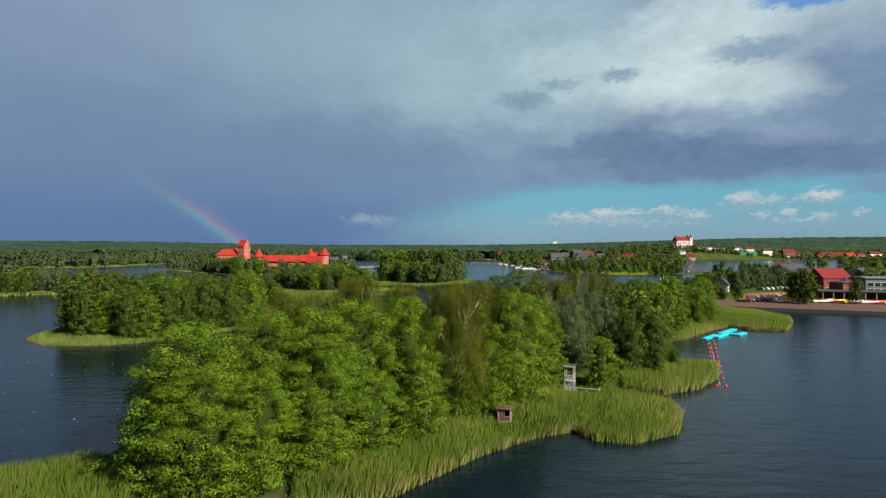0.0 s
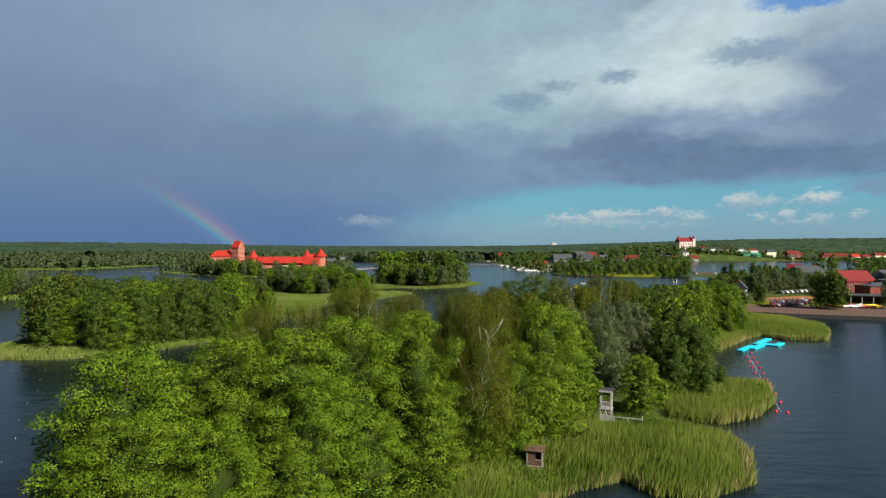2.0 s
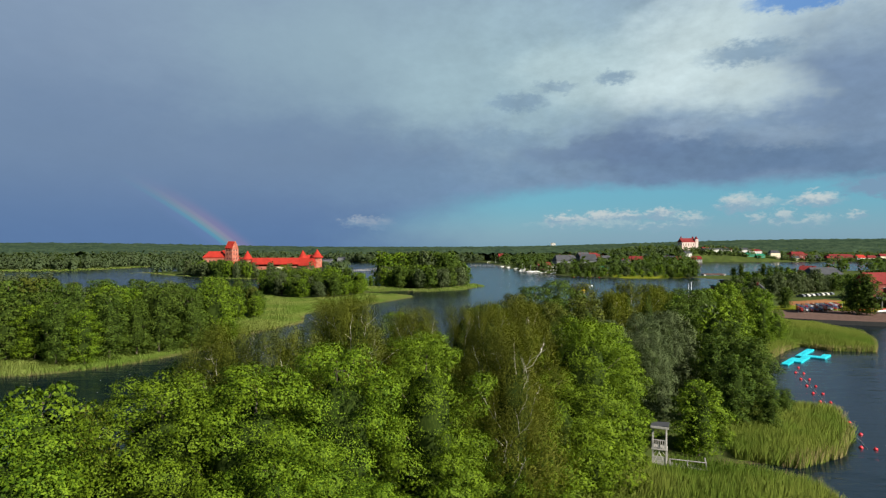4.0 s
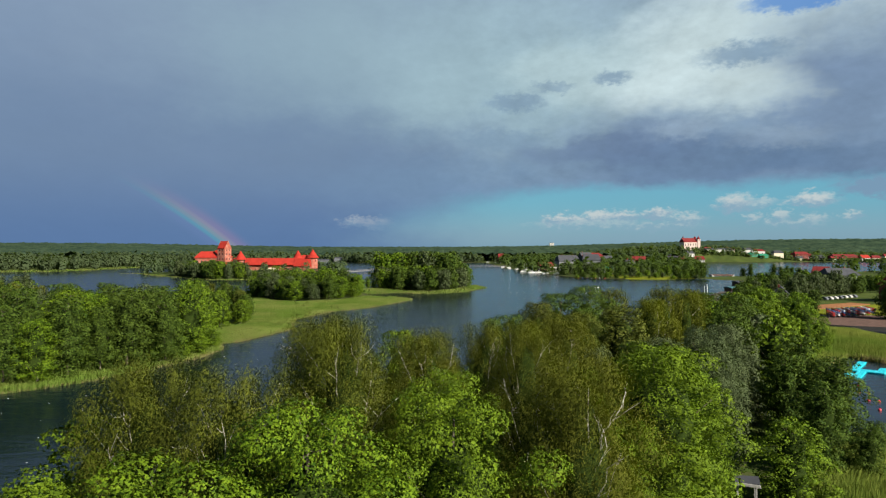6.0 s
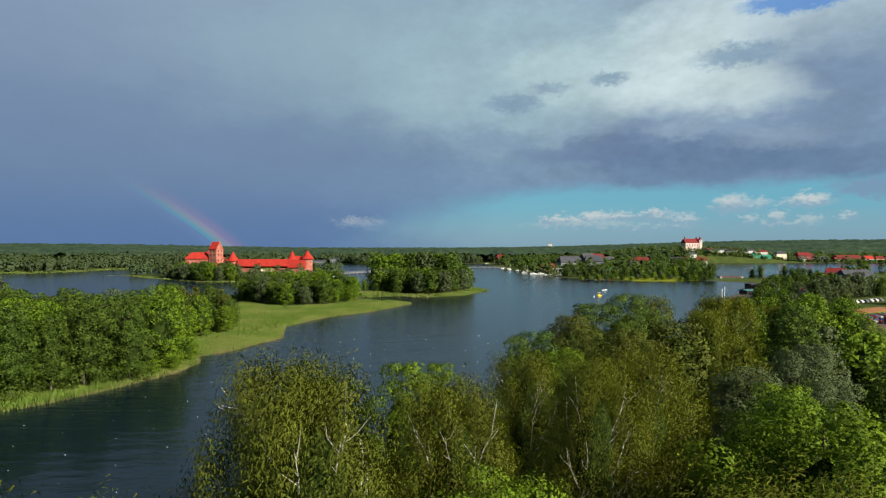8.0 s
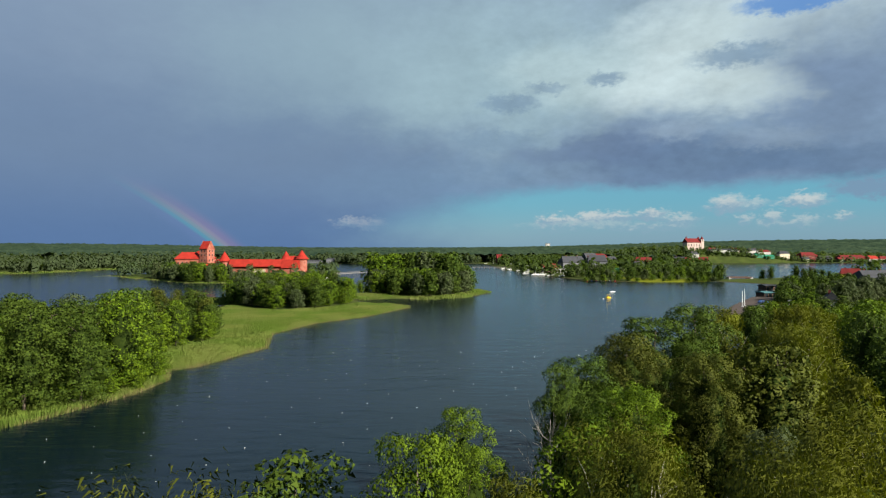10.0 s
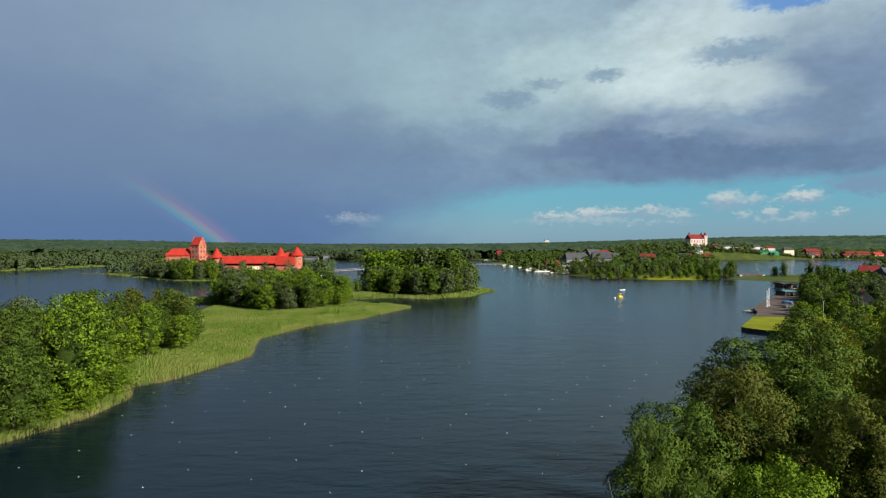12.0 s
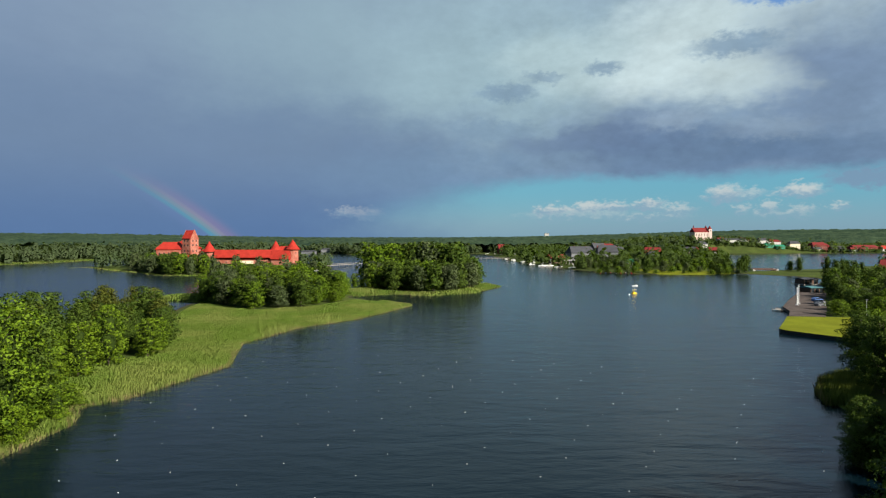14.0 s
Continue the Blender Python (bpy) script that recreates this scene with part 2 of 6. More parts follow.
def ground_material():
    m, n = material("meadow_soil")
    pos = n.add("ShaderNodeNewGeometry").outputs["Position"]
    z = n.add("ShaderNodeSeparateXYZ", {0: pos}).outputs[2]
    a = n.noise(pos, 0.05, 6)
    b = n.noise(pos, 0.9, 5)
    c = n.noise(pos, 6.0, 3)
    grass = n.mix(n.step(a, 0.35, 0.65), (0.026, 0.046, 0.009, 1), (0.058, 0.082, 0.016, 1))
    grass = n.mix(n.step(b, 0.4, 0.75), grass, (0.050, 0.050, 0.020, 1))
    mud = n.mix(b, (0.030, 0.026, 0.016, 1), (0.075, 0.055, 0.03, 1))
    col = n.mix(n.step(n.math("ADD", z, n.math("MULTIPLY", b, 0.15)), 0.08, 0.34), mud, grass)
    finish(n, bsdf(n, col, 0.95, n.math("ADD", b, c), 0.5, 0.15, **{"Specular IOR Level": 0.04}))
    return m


def water_material():
    m, n = material("lake_water")
    pos = n.add("ShaderNodeNewGeometry").outputs["Position"]
    turned = n.add("ShaderNodeMapping", {"Vector": pos, "Rotation": (0, 0, radians(18)), "Scale": (0.45, 1.25, 1)}).outputs[0]
    gust = n.noise(pos, 0.012, 3)
    w1 = n.noise(turned, 0.42, 4, 0.55, 0.4)
    w2 = n.noise(turned, 2.2, 3, 0.6)
    swell = n.noise(turned, 0.14, 2, 0.5, 0.8)
    h = n.math("ADD", n.math("MULTIPLY", swell, 0.9), n.math("ADD", n.math("MULTIPLY", w1, 0.62), n.math("MULTIPLY", w2, 0.14)))
    h = n.math("MULTIPLY", h, n.step(gust, 0.3, 0.7, 0.5, 1.0))
    tone = n.mix(n.step(gust, 0.35, 0.65), (0.0012, 0.0052, 0.0082, 1), (0.0022, 0.0082, 0.0130, 1))
    finish(n, bsdf(n, tone, 0.15, h, 0.6, 0.5, IOR=1.333, **{"Specular IOR Level": 0.31}))
    return m


def grass_material(name, lush, dry):
    m, n = material(name)
    geo = n.add("ShaderNodeNewGeometry")
    pos = geo.outputs["Position"]
    a = n.noise(pos, 0.06, 4)
    f = n.math("ADD", n.math("MULTIPLY", a, 0.85), n.math("MULTIPLY", geo.outputs["Random Per Island"], 0.15))
    col = n.mix(n.step(f, 0.36, 0.66), rgb(lush), rgb(dry))
    leaf = n.add("ShaderNodeBsdfPrincipled", {"Base Color": col, "Roughness": 0.7, "Specular IOR Level": 0.06}).outputs[0]
    trans = n.add("ShaderNodeBsdfTranslucent", {"Color": col}).outputs[0]
    finish(n, n.add("ShaderNodeMixShader", {0: 0.3, 1: leaf, 2: trans}).outputs[0])
    return m


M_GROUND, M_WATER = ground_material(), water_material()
M_REED = grass_material("reed_blades", (0.072, 0.122, 0.013), (0.138, 0.166, 0.028))
M_REED_DRY = grass_material("old_reed_stalks", (0.20, 0.17, 0.07), (0.26, 0.20, 0.10))
M_MEADOW = grass_material("sedge_blades", (0.122, 0.196, 0.028), (0.205, 0.240, 0.062))
M_SEDGE_SOIL = paint("sedge_litter", (0.095, 0.130, 0.020), 0.95, 0.3, 0.25)
M_ALDER = foliage("alder_leaves", (0.022, 0.052, 0.003), (0.104, 0.164, 0.008))
M_BIRCH = foliage("birch_leaves", (0.056, 0.070, 0.008), (0.108, 0.122, 0.014), 0.22, 0.10)
M_WILLOW = foliage("willow_leaves", (0.032, 0.048, 0.018), (0.070, 0.092, 0.038))
M_DARK = foliage("lime_leaves", (0.021, 0.044, 0.006), (0.057, 0.090, 0.010))
# distant crowns: aerial haze is mixed into the leaf colour, paler and bluer
M_FAR_HAZED = foliage("hazed_distant_leaves", (0.054, 0.086, 0.040), (0.082, 0.116, 0.050), 0.46, 0.06)
M_TOWNTREE = foliage("garden_tree_leaves", (0.030, 0.054, 0.013), (0.062, 0.094, 0.020), 0.38, 0.10)
M_OLIVE = foliage("ash_leaves", (0.030, 0.042, 0.006), (0.070, 0.082, 0.011))
M_CANOPY = canopy_material()
# near-black green: the shade inside the crowns, put into the colour
M_CROWN_SHADE = bark("crown_gap_shade", (0.014, 0.024, 0.004), (0.026, 0.040, 0.006))
M_BARK = bark("dark_bark", (0.075, 0.06, 0.045), (0.14, 0.125, 0.10))
M_BIRCHBARK = bark("birch_bark", (0.40, 0.37, 0.32), (0.12, 0.10, 0.08))
M_BRICK = brickwork("red_castle_brick", (0.345, 0.095, 0.062), (0.30, 0.18, 0.14))
M_TILE = rooftiles("red_clay_tiles", (0.29, 0.023, 0.015))
M_OLDTILE = rooftiles("dark_red_sheet_roof", (0.15, 0.019, 0.019))
M_GREYROOF = rooftiles("grey_slate_roof", (0.050, 0.052, 0.060))
M_WHITE = paint("white_render", (0.41, 0.40, 0.375))
M_PINK = paint("pale_pink_render", (0.46, 0.35, 0.31))
M_CREAM = paint("cream_render", (0.66, 0.58, 0.42))
M_REDWALL = brickwork("dark_red_wall", (0.16, 0.032, 0.024), (0.15, 0.07, 0.06))
M_GREYWALL = paint("grey_panel", (0.115, 0.12, 0.13))
M_GREEN = paint("green_roof_sheet", (0.012, 0.17, 0.09), 0.5)
M_PALEWOOD = paint("sun_bleached_wood", (0.30, 0.288, 0.27), 0.85, 0.3, 3.0)
M_DULLTEAL = paint("faded_teal_sheet", (0.045, 0.13, 0.14), 0.6)
M_GLASS = paint("dark_window_glass", (0.02, 0.025, 0.03), 0.08, 0.1, bump=0.02)
M_WOOD = paint("weathered_grey_wood", (0.22, 0.20, 0.175), 0.85, 0.35, 3.0)
M_BROWN = paint("brown_stained_wood", (0.085, 0.045, 0.028), 0.8, 0.35, 3.0)
M_PIER = paint("worn_concrete_slab", (0.105, 0.066, 0.054), 0.9, 0.3, 0.6)
M_GRAVEL = paint("pinkish_gravel", (0.078, 0.064, 0.058), 0.95, 0.3, 0.3)
M_LAWN = paint("mown_lawn", (0.125, 0.140, 0.010), 0.95, 0.22, 0.12)
M_TEAL = paint("turquoise_plastic", (0.005, 0.45, 0.56), 0.4, 0.12)
M_BUOYRED = paint("red_plastic", (0.62, 0.025, 0.035), 0.35, 0.1)
M_BUOYWHITE = paint("white_plastic", (0.82, 0.82, 0.80), 0.4, 0.1)
M_YELLOW = paint("yellow_plastic", (0.75, 0.52, 0.02), 0.4, 0.1)
M_METAL = paint("galvanised_steel", (0.55, 0.56, 0.57), 0.4, 0.2, 2.0, 0.6)
M_BOATRED = paint("red_boat_hull", (0.50, 0.04, 0.03), 0.35)
M_BOATBLUE = paint("blue_boat_hull", (0.06, 0.12, 0.30), 0.35)
M_CARGREY = paint("grey_car_paint", (0.12, 0.125, 0.14), 0.3)
M_RUBBER = paint("black_rubber", (0.02, 0.02, 0.02), 0.8)
M_ORANGE = paint("orange_sand", (0.24, 0.11, 0.05), 0.95, 0.3, 0.2)

# ---- mesh helpers ----


def mesh_of(name, verts, faces, mats=(), normals=None, smooth=False):
    me = bpy.data.meshes.new(name)
    me.from_pydata(verts, [], faces)
    for mt in mats:
        me.materials.append(mt)
    if smooth or normals is not None:
        me.polygons.foreach_set("use_smooth", [True] * len(me.polygons))
    if normals is not None:
        me.normals_split_custom_set_from_vertices(normals)
    me.update()
    return me


def leaf_mesh(name, v, mat, normals=None):
    """v: (n, k, 3) corners of n loose faces of k corners each."""
    n, k = v.shape[:2]
    me = bpy.data.meshes.new(name)
    me.vertices.add(k * n)
    me.vertices.foreach_set("co", np.ascontiguousarray(v, dtype=np.float32).ravel())
    me.loops.add(k * n)
    me.loops.foreach_set("vertex_index", np.arange(k * n, dtype=np.int32))
    me.polygons.add(n)
    me.polygons.foreach_set("loop_start", np.arange(0, k * n, k, dtype=np.int32))
    me.polygons.foreach_set("loop_total", np.full(n, k, dtype=np.int32))
    me.materials.append(mat)
    me.update(calc_edges=True)
    if normals is not None:
        me.polygons.foreach_set("use_smooth", np.ones(n, dtype=bool))
        me.normals_split_custom_set_from_vertices(np.repeat(normals, k, axis=0).tolist())
    return me


def part(name, bm, mat, parent=None, label="", place=None):
    """Links a bmesh (or mesh) as one mesh object under a thing or part."""
    if isinstance(bm, bmesh.types.BMesh):
        me = bpy.data.meshes.new(name)
        bm.to_mesh(me)
        bm.free()
    else:
        me = bm
    if mat is not None and not me.materials:
        me.materials.append(mat)
    ob = new(name, me)
    if place is not None:
        ob.matrix_basis = place
    ob.parent = parent
    if label:
        ob["label"] = label
    return ob


def thing(name, m, label, category, group="", kind=""):
    e = new(name)
    e.matrix_basis = m
    return tagged(e, label, category, group, kind)


def box(bm, x0, y0, z0, x1, y1, z1, bevel=0.0):
    made = bmesh.ops.create_cube(bm, size=1.0)["verts"]
    for v in made:
        v.co = Vector((x0 + (v.co.x + 0.5) * (x1 - x0), y0 + (v.co.y + 0.5) * (y1 - y0), z0 + (v.co.z + 0.5) * (z1 - z0)))
    if bevel:
        edges = {e for v in made for e in v.link_edges}
        bmesh.ops.bevel(bm, geom=list(edges), offset=bevel, segments=1, affect="EDGES")
    return bm


def boxed(*a, bevel=0.0):
    return box(bmesh.new(), *a, bevel=bevel)


def tube(bm, a, b, r0, r1, sides=6, cap=True):
    a, b = Vector(a), Vector(b)
    q = (b - a).to_track_quat("Z", "Y").to_matrix()
    rings = []
    for c, r in ((a, r0), (b, r1)):
        rings.append([bm.verts.new(c + q @ Vector((r * math.cos(2 * math.pi * k / sides), r * math.sin(2 * math.pi * k / sides), 0)))
                      for k in range(sides)])
    for k in range(sides):
        bm.faces.new((rings[0][k], rings[0][(k + 1) % sides], rings[1][(k + 1) % sides], rings[1][k]))
    if cap:
        bm.faces.new(rings[0][::-1])
        bm.faces.new(rings[1])
    return bm


def tubed(*a, **k):
    return tube(bmesh.new(), *a, **k)


def lathe(profile, sides=12):
    """A turned shape from (radius, height) pairs."""
    bm = bmesh.new()
    rings = []
    for r, h in profile:
        if r < 1e-4:
            rings.append([bm.verts.new((0, 0, h))])
        else:
            rings.append([bm.verts.new((r * math.cos(2 * math.pi * k / sides), r * math.sin(2 * math.pi * k / sides), h)) for k in range(sides)])
    for p, q in zip(rings, rings[1:]):
        for k in range(sides):
            k2 = (k + 1) % sides
            if len(p) > 1 and len(q) > 1:
                bm.faces.new((p[k], p[k2], q[k2], q[k]))
            elif len(p) > 1:
                bm.faces.new((p[k], p[k2], q[0]))
            elif len(q) > 1:
                bm.faces.new((p[0], q[k2], q[k]))
    if len(rings[0]) > 1:
        bm.faces.new(rings[0][::-1])
    if len(rings[-1]) > 1:
        bm.faces.new(rings[-1])
    return bm


def prism(profile, y0, y1):
    """A profile in x, z drawn along y."""
    bm = bmesh.new()
    a = [bm.verts.new((x, y0, z)) for x, z in profile]
    b = [bm.verts.new((x, y1, z)) for x, z in profile]
    k = len(profile)
    for i in range(k):
        bm.faces.new((a[i], a[(i + 1) % k], b[(i + 1) % k], b[i]))
    bm.faces.new(a[::-1])
    bm.faces.new(b)
    bmesh.ops.recalc_face_normals(bm, faces=bm.faces)
    return bm


def hip_roof(w, d, z, h, over=0.5, hip=1.0):
    """A hipped (hip > 0) or gabled roof over a w x d rectangle, ridge along x, with eaves thickness."""
    bm = bmesh.new()
    x, y = w / 2 + over, d / 2 + over
    rx = max(0.02, x - hip * d / 2) if hip else x
    low = [bm.verts.new(p) for p in ((-x, -y, z - 0.25), (x, -y, z - 0.25), (x, y, z - 0.25), (-x, y, z - 0.25))]
    eav = [bm.verts.new(p) for p in ((-x, -y, z), (x, -y, z), (x, y, z), (-x, y, z))]
    r0, r1 = bm.verts.new((-rx, 0, z + h)), bm.verts.new((rx, 0, z + h))
    bm.faces.new(low[::-1])
    for i in range(4):
        bm.faces.new((low[i], low[(i + 1) % 4], eav[(i + 1) % 4], eav[i]))
    bm.faces.new((eav[0], eav[1], r1, r0))
    bm.faces.new((eav[1], eav[2], r1))
    bm.faces.new((eav[2], eav[3], r0, r1))
    bm.faces.new((eav[3], eav[0], r0))
    return bm


def inside(poly, x, y):
    """Which of the points (x, y) lie inside the polygon."""
    c = np.zeros(np.shape(x), bool)
    for (ax, ay), (bx, by) in zip(poly, poly[1:] + poly[:1]):
        cross = (ay > y) != (by > y)
        c ^= cross & (x < (bx - ax) * (y - ay) / ((by - ay) or 1e-9) + ax)
    return c


def edge_distance(poly, x, y):
    d = np.full(np.shape(x), 1e9)
    for (ax, ay), (bx, by) in zip(poly, poly[1:] + poly[:1]):
        ux, uy = bx - ax, by - ay
        t = np.clip(((x - ax) * ux + (y - ay) * uy) / (ux * ux + uy * uy + 1e-9), 0, 1)
        d = np.minimum(d, np.hypot(x - ax - t * ux, y - ay - t * uy))
    return d

# ---- the lake, its shores and islands ----
PENINSULA_WEST = [(91, 284), (81, 270), (84, 263), (91, 255), (86, 243), (76, 232), (66, 226), (56, 219), (48, 205), (45, 194), (36, 178), (24, 161),
                  (14, 147), (5, 135), (-7, 122), (-21, 110), (-34, 102), (-42, 92), (-43, 74), (-50, 66), (-58, 57), (-50, 45), (-30, 47)]
PENINSULA_EAST = [(-20, 56), (-5, 60), (0, 66), (4, 71), (12, 78), (18, 81), (20, 77), (25, 76), (32, 80), (36, 88), (37, 96),
                  (30, 101), (38, 101), (46, 105), (53, 113), (58, 124), (51, 128), (46, 134), (50, 147), (57, 155), (66, 160),
                  (73, 168), (82, 178), (90, 185), (93, 178), (103, 176), (112, 188), (121, 205), (119, 225), (111, 234), (122, 229), (140, 222)]
FAR_SHORE = [(160, 214), (230, 190), (330, 150), (650, 100), (700, -400), (-1000, -400), (-1000, 540), (-760, 740), (-610, 790),
             (-530, 655), (-484, 642), (-400, 645), (-380, 690), (-366, 770), (-360, 830), (-300, 930), (-205, 1040), (-159, 990),
             (-103, 940), (-80, 985), (0, 985), (66, 985), (72, 860), (74, 736), (85, 637), (98, 565), (105, 550), (106, 517),
             (125, 516), (147, 504), (173, 503), (205, 512), (212, 498), (222, 486), (226, 470), (205, 440), (170, 395), (150, 370),
             (128, 340), (112, 318), (108, 307)]
LAKE = PENINSULA_WEST + PENINSULA_EAST + FAR_SHORE
SECOND_LAKE = [(214, 540), (232, 566), (262, 640), (330, 790), (392, 968), (430, 1008), (670, 1008), (818, 980), (780, 860),
               (560, 720), (380, 625), (300, 575), (262, 560)]
REED_ISLE = [(-118, 172), (-114, 160), (-102, 150), (-87, 150), (-77, 157), (-71, 163), (-66, 172), (-60, 186), (-59, 197),
             (-64, 204), (-58, 210), (-55, 219), (-50, 233), (-55, 257), (-47, 281), (-32, 299), (-20, 326), (-17, 334), (-27, 348),
             (-42, 366), (-26, 376), (-11, 368), (9, 379), (26, 416), (20, 437), (0, 456), (-38, 448), (-48, 420), (-52, 398),
             (-75, 396), (-100, 388), (-107, 377), (-123, 376), (-128, 358), (-103, 345), (-100, 312), (-106, 280), (-122, 240), (-127, 200)]
CASTLE_ISLE = [(-302, 600), (-292, 612), (-250, 566), (-225, 545), (-182, 503), (-151, 500), (-118, 510), (-92, 550), (-86, 600),
               (-98, 645), (-150, 685), (-240, 675), (-275, 640), (-298, 622)]
WEST_SPIT = [(-330, 275), (-221, 293), (-203, 304), (-185, 312), (-180, 330), (-200, 345), (-240, 340), (-330, 320)]
FAR_SPIT = [(-420, 470), (-345, 457), (-322, 473), (-323, 492), (-351, 496), (-420, 500)]
NEAR_REEDS = [[(-58, 57), (-50, 66), (-41, 69), (-34, 63), (-28, 52), (-46, 45)],
              [(-15, 58), (-17, 66), (-12, 71), (-5, 80), (4, 89), (15, 100), (24, 103), (30, 101), (37, 96), (36, 88), (32, 80), (25, 76),
               (20, 77), (18, 81), (12, 78), (4, 71), (0, 66), (-5, 60), (-20, 55)],
              [(32, 104), (38, 101), (46, 105), (53, 113), (58, 124), (51, 128), (42, 126), (34, 114)],
              [(52, 202), (48, 204), (51, 211), (57, 219), (63, 222), (64, 218), (58, 208)],
              [(49, 140), (50, 147), (57, 155), (66, 160), (73, 168), (82, 178), (90, 185), (93, 178), (103, 176), (112, 188), (121, 205), (119, 225), (111, 234),
               (100, 230), (90, 208), (74, 186), (56, 164)]]
ISLE_REEDS = [[(-118, 172), (-114, 160), (-102, 150), (-87, 150), (-76, 157), (-82, 164), (-100, 166), (-112, 174)],
              [(-77, 157), (-71, 163), (-66, 172), (-60, 186), (-59, 197), (-62, 206), (-72, 212), (-74, 200), (-70, 188), (-75, 176), (-84, 165)],
              [(-64, 204), (-58, 210), (-55, 219), (-50, 233), (-55, 257), (-47, 281), (-32, 299), (-20, 326), (-17, 334), (-27, 348), (-40, 346),
               (-50, 326), (-68, 314), (-88, 331), (-98, 345), (-94, 318), (-76, 262), (-70, 241), (-76, 226), (-74, 208)]]
OUTER_REEDS = [[(-98, 345), (-128, 357), (-123, 376), (-107, 378), (-97, 362)],
               [(-42, 366), (-26, 376), (-11, 368), (9, 379), (26, 416), (20, 437), (12, 410), (2, 386), (-10, 377), (-30, 384), (-50, 400), (-56, 392)],
               [(-302, 600), (-292, 614), (-250, 570), (-225, 548), (-182, 506), (-151, 503), (-118, 513), (-122, 504), (-182, 500), (-228, 543)],
               [(-330, 275), (-221, 293), (-203, 304), (-185, 312), (-190, 318), (-240, 304), (-330, 295)],
               [(-530, 650), (-484, 640), (-398, 642), (-376, 690), (-362, 770), (-372, 772), (-390, 700), (-410, 658), (-484, 655)]]
TOWN_LAWN = [(140, 512), (147, 503), (173, 502), (196, 508), (200, 520), (180, 532), (158, 540), (146, 556), (138, 540)]
ISLES = [REED_ISLE, CASTLE_ISLE, WEST_SPIT, FAR_SPIT]


def smooth01(v, lo, hi):
    t = np.clip((v - lo) / (hi - lo), 0, 1)
    return t * t * (3 - 2 * t)


def shore(x, y):
    """Signed distance to the waterline: positive on land."""
    sea = inside(LAKE, x, y)
    d = np.where(sea, -1.0, 1.0) * edge_distance(LAKE, x, y)
    pond = np.where(inside(SECOND_LAKE, x, y), -1.0, 1.0) * edge_distance(SECOND_LAKE, x, y)
    d = np.minimum(d, pond)
    for isle in ISLES:
        d = np.maximum(d, np.where(inside(isle, x, y), 1.0, -1.0) * edge_distance(isle, x, y))
    return d


def ripple(x, y):
    return (np.sin(x * 0.31 + y * 0.17) + np.sin(x * 0.13 - y * 0.37 + 1.3) + np.sin(x * 0.71 + 2.1) * np.sin(y * 0.63)) / 3


def relief(x, y):
    """Height of the land or lake bed."""
    d = shore(x, y) + 0.9 * ripple(x, y)
    r = np.hypot(x, y)
    az = np.degrees(np.arctan2(x, y))
    h = np.where(d > 2.2, 0.10 + 0.75 * smooth01(d, 2.2, 12), -0.30 * smooth01(2.2 - d, 0, 2.5) - 1.4 * smooth01(-d, 0, 6) - 0.03)
    hills = 2 + 20 * smooth01(-az, 8, 34) + 37 * smooth01(az, 2, 33)
    land = np.clip(d, 0, 400) / 400
    h = h + np.where(d > 0, land * 3.0 + hills * smooth01(r, 1150, 3300) * smooth01(d, 0, 300), 0)
    h = h + np.where(d > 0, 14 * smooth01(np.hypot(x - 434, y - 1096) * -1, -200, -45), 0)
    h = h + np.where(d > 0, 3.0 * smooth01(-np.hypot((x + 170) / 1.5, y - 600), -55, -20), 0)
    return h


def graded(lo, hi, a, b, step, grow):
    """Coordinates with an even step between a and b, growing outwards to lo and hi."""
    mid = list(np.arange(a, b, step))
    for sign, end, out in ((1, hi, []), (-1, lo, [])):
        p, s = (mid[-1] if sign > 0 else mid[0]), step
        while (end - p) * sign > 0:
            s *= grow
            p += sign * s
            out.append(p)
        mid = mid + out if sign > 0 else out[::-1] + mid
    return np.array(mid)


def build_ground():
    gx, gy = graded(-4700, 4700, -130, 130, 2.8, 1.045), graded(-1500, 4700, 42, 300, 2.8, 1.035)
    x, y = np.meshgrid(gx, gy)
    z = relief(x, y)
    n, k = x.shape[1], x.shape[0]
    idx = np.arange(n * k).reshape(k, n)
    faces = np.stack([idx[:-1, :-1], idx[:-1, 1:], idx[1:, 1:], idx[1:, :-1]], -1).reshape(-1, 4)
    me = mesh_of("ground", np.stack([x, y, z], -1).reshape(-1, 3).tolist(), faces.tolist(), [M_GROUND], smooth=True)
    me.materials.append(M_SEDGE_SOIL)
    cx, cy = (x[:-1, :-1] + x[1:, 1:]).ravel() / 2, (y[:-1, :-1] + y[1:, 1:]).ravel() / 2
    wet = np.zeros(len(cx), np.int32)
    for poly in NEAR_REEDS + ISLE_REEDS + OUTER_REEDS:
        wet |= inside(poly, cx, cy)
    me.materials.append(M_LAWN)
    wet = np.where(inside(TOWN_LAWN, cx, cy), 2, wet)
    me.polygons.foreach_set("material_index", wet.astype(np.int32))
    tagged(new("ground", me), "grassy lake shores, islands and low wooded hills", "ground", kind="structure")


build_ground()
wm = bmesh.new()
box(wm, -3200, -1400, -0.3, 3200, 1600, 0.0)
tagged(part("water", wm, M_WATER), "dark blue rippled lake water", "lake", kind="structure")

# ---- trees ----


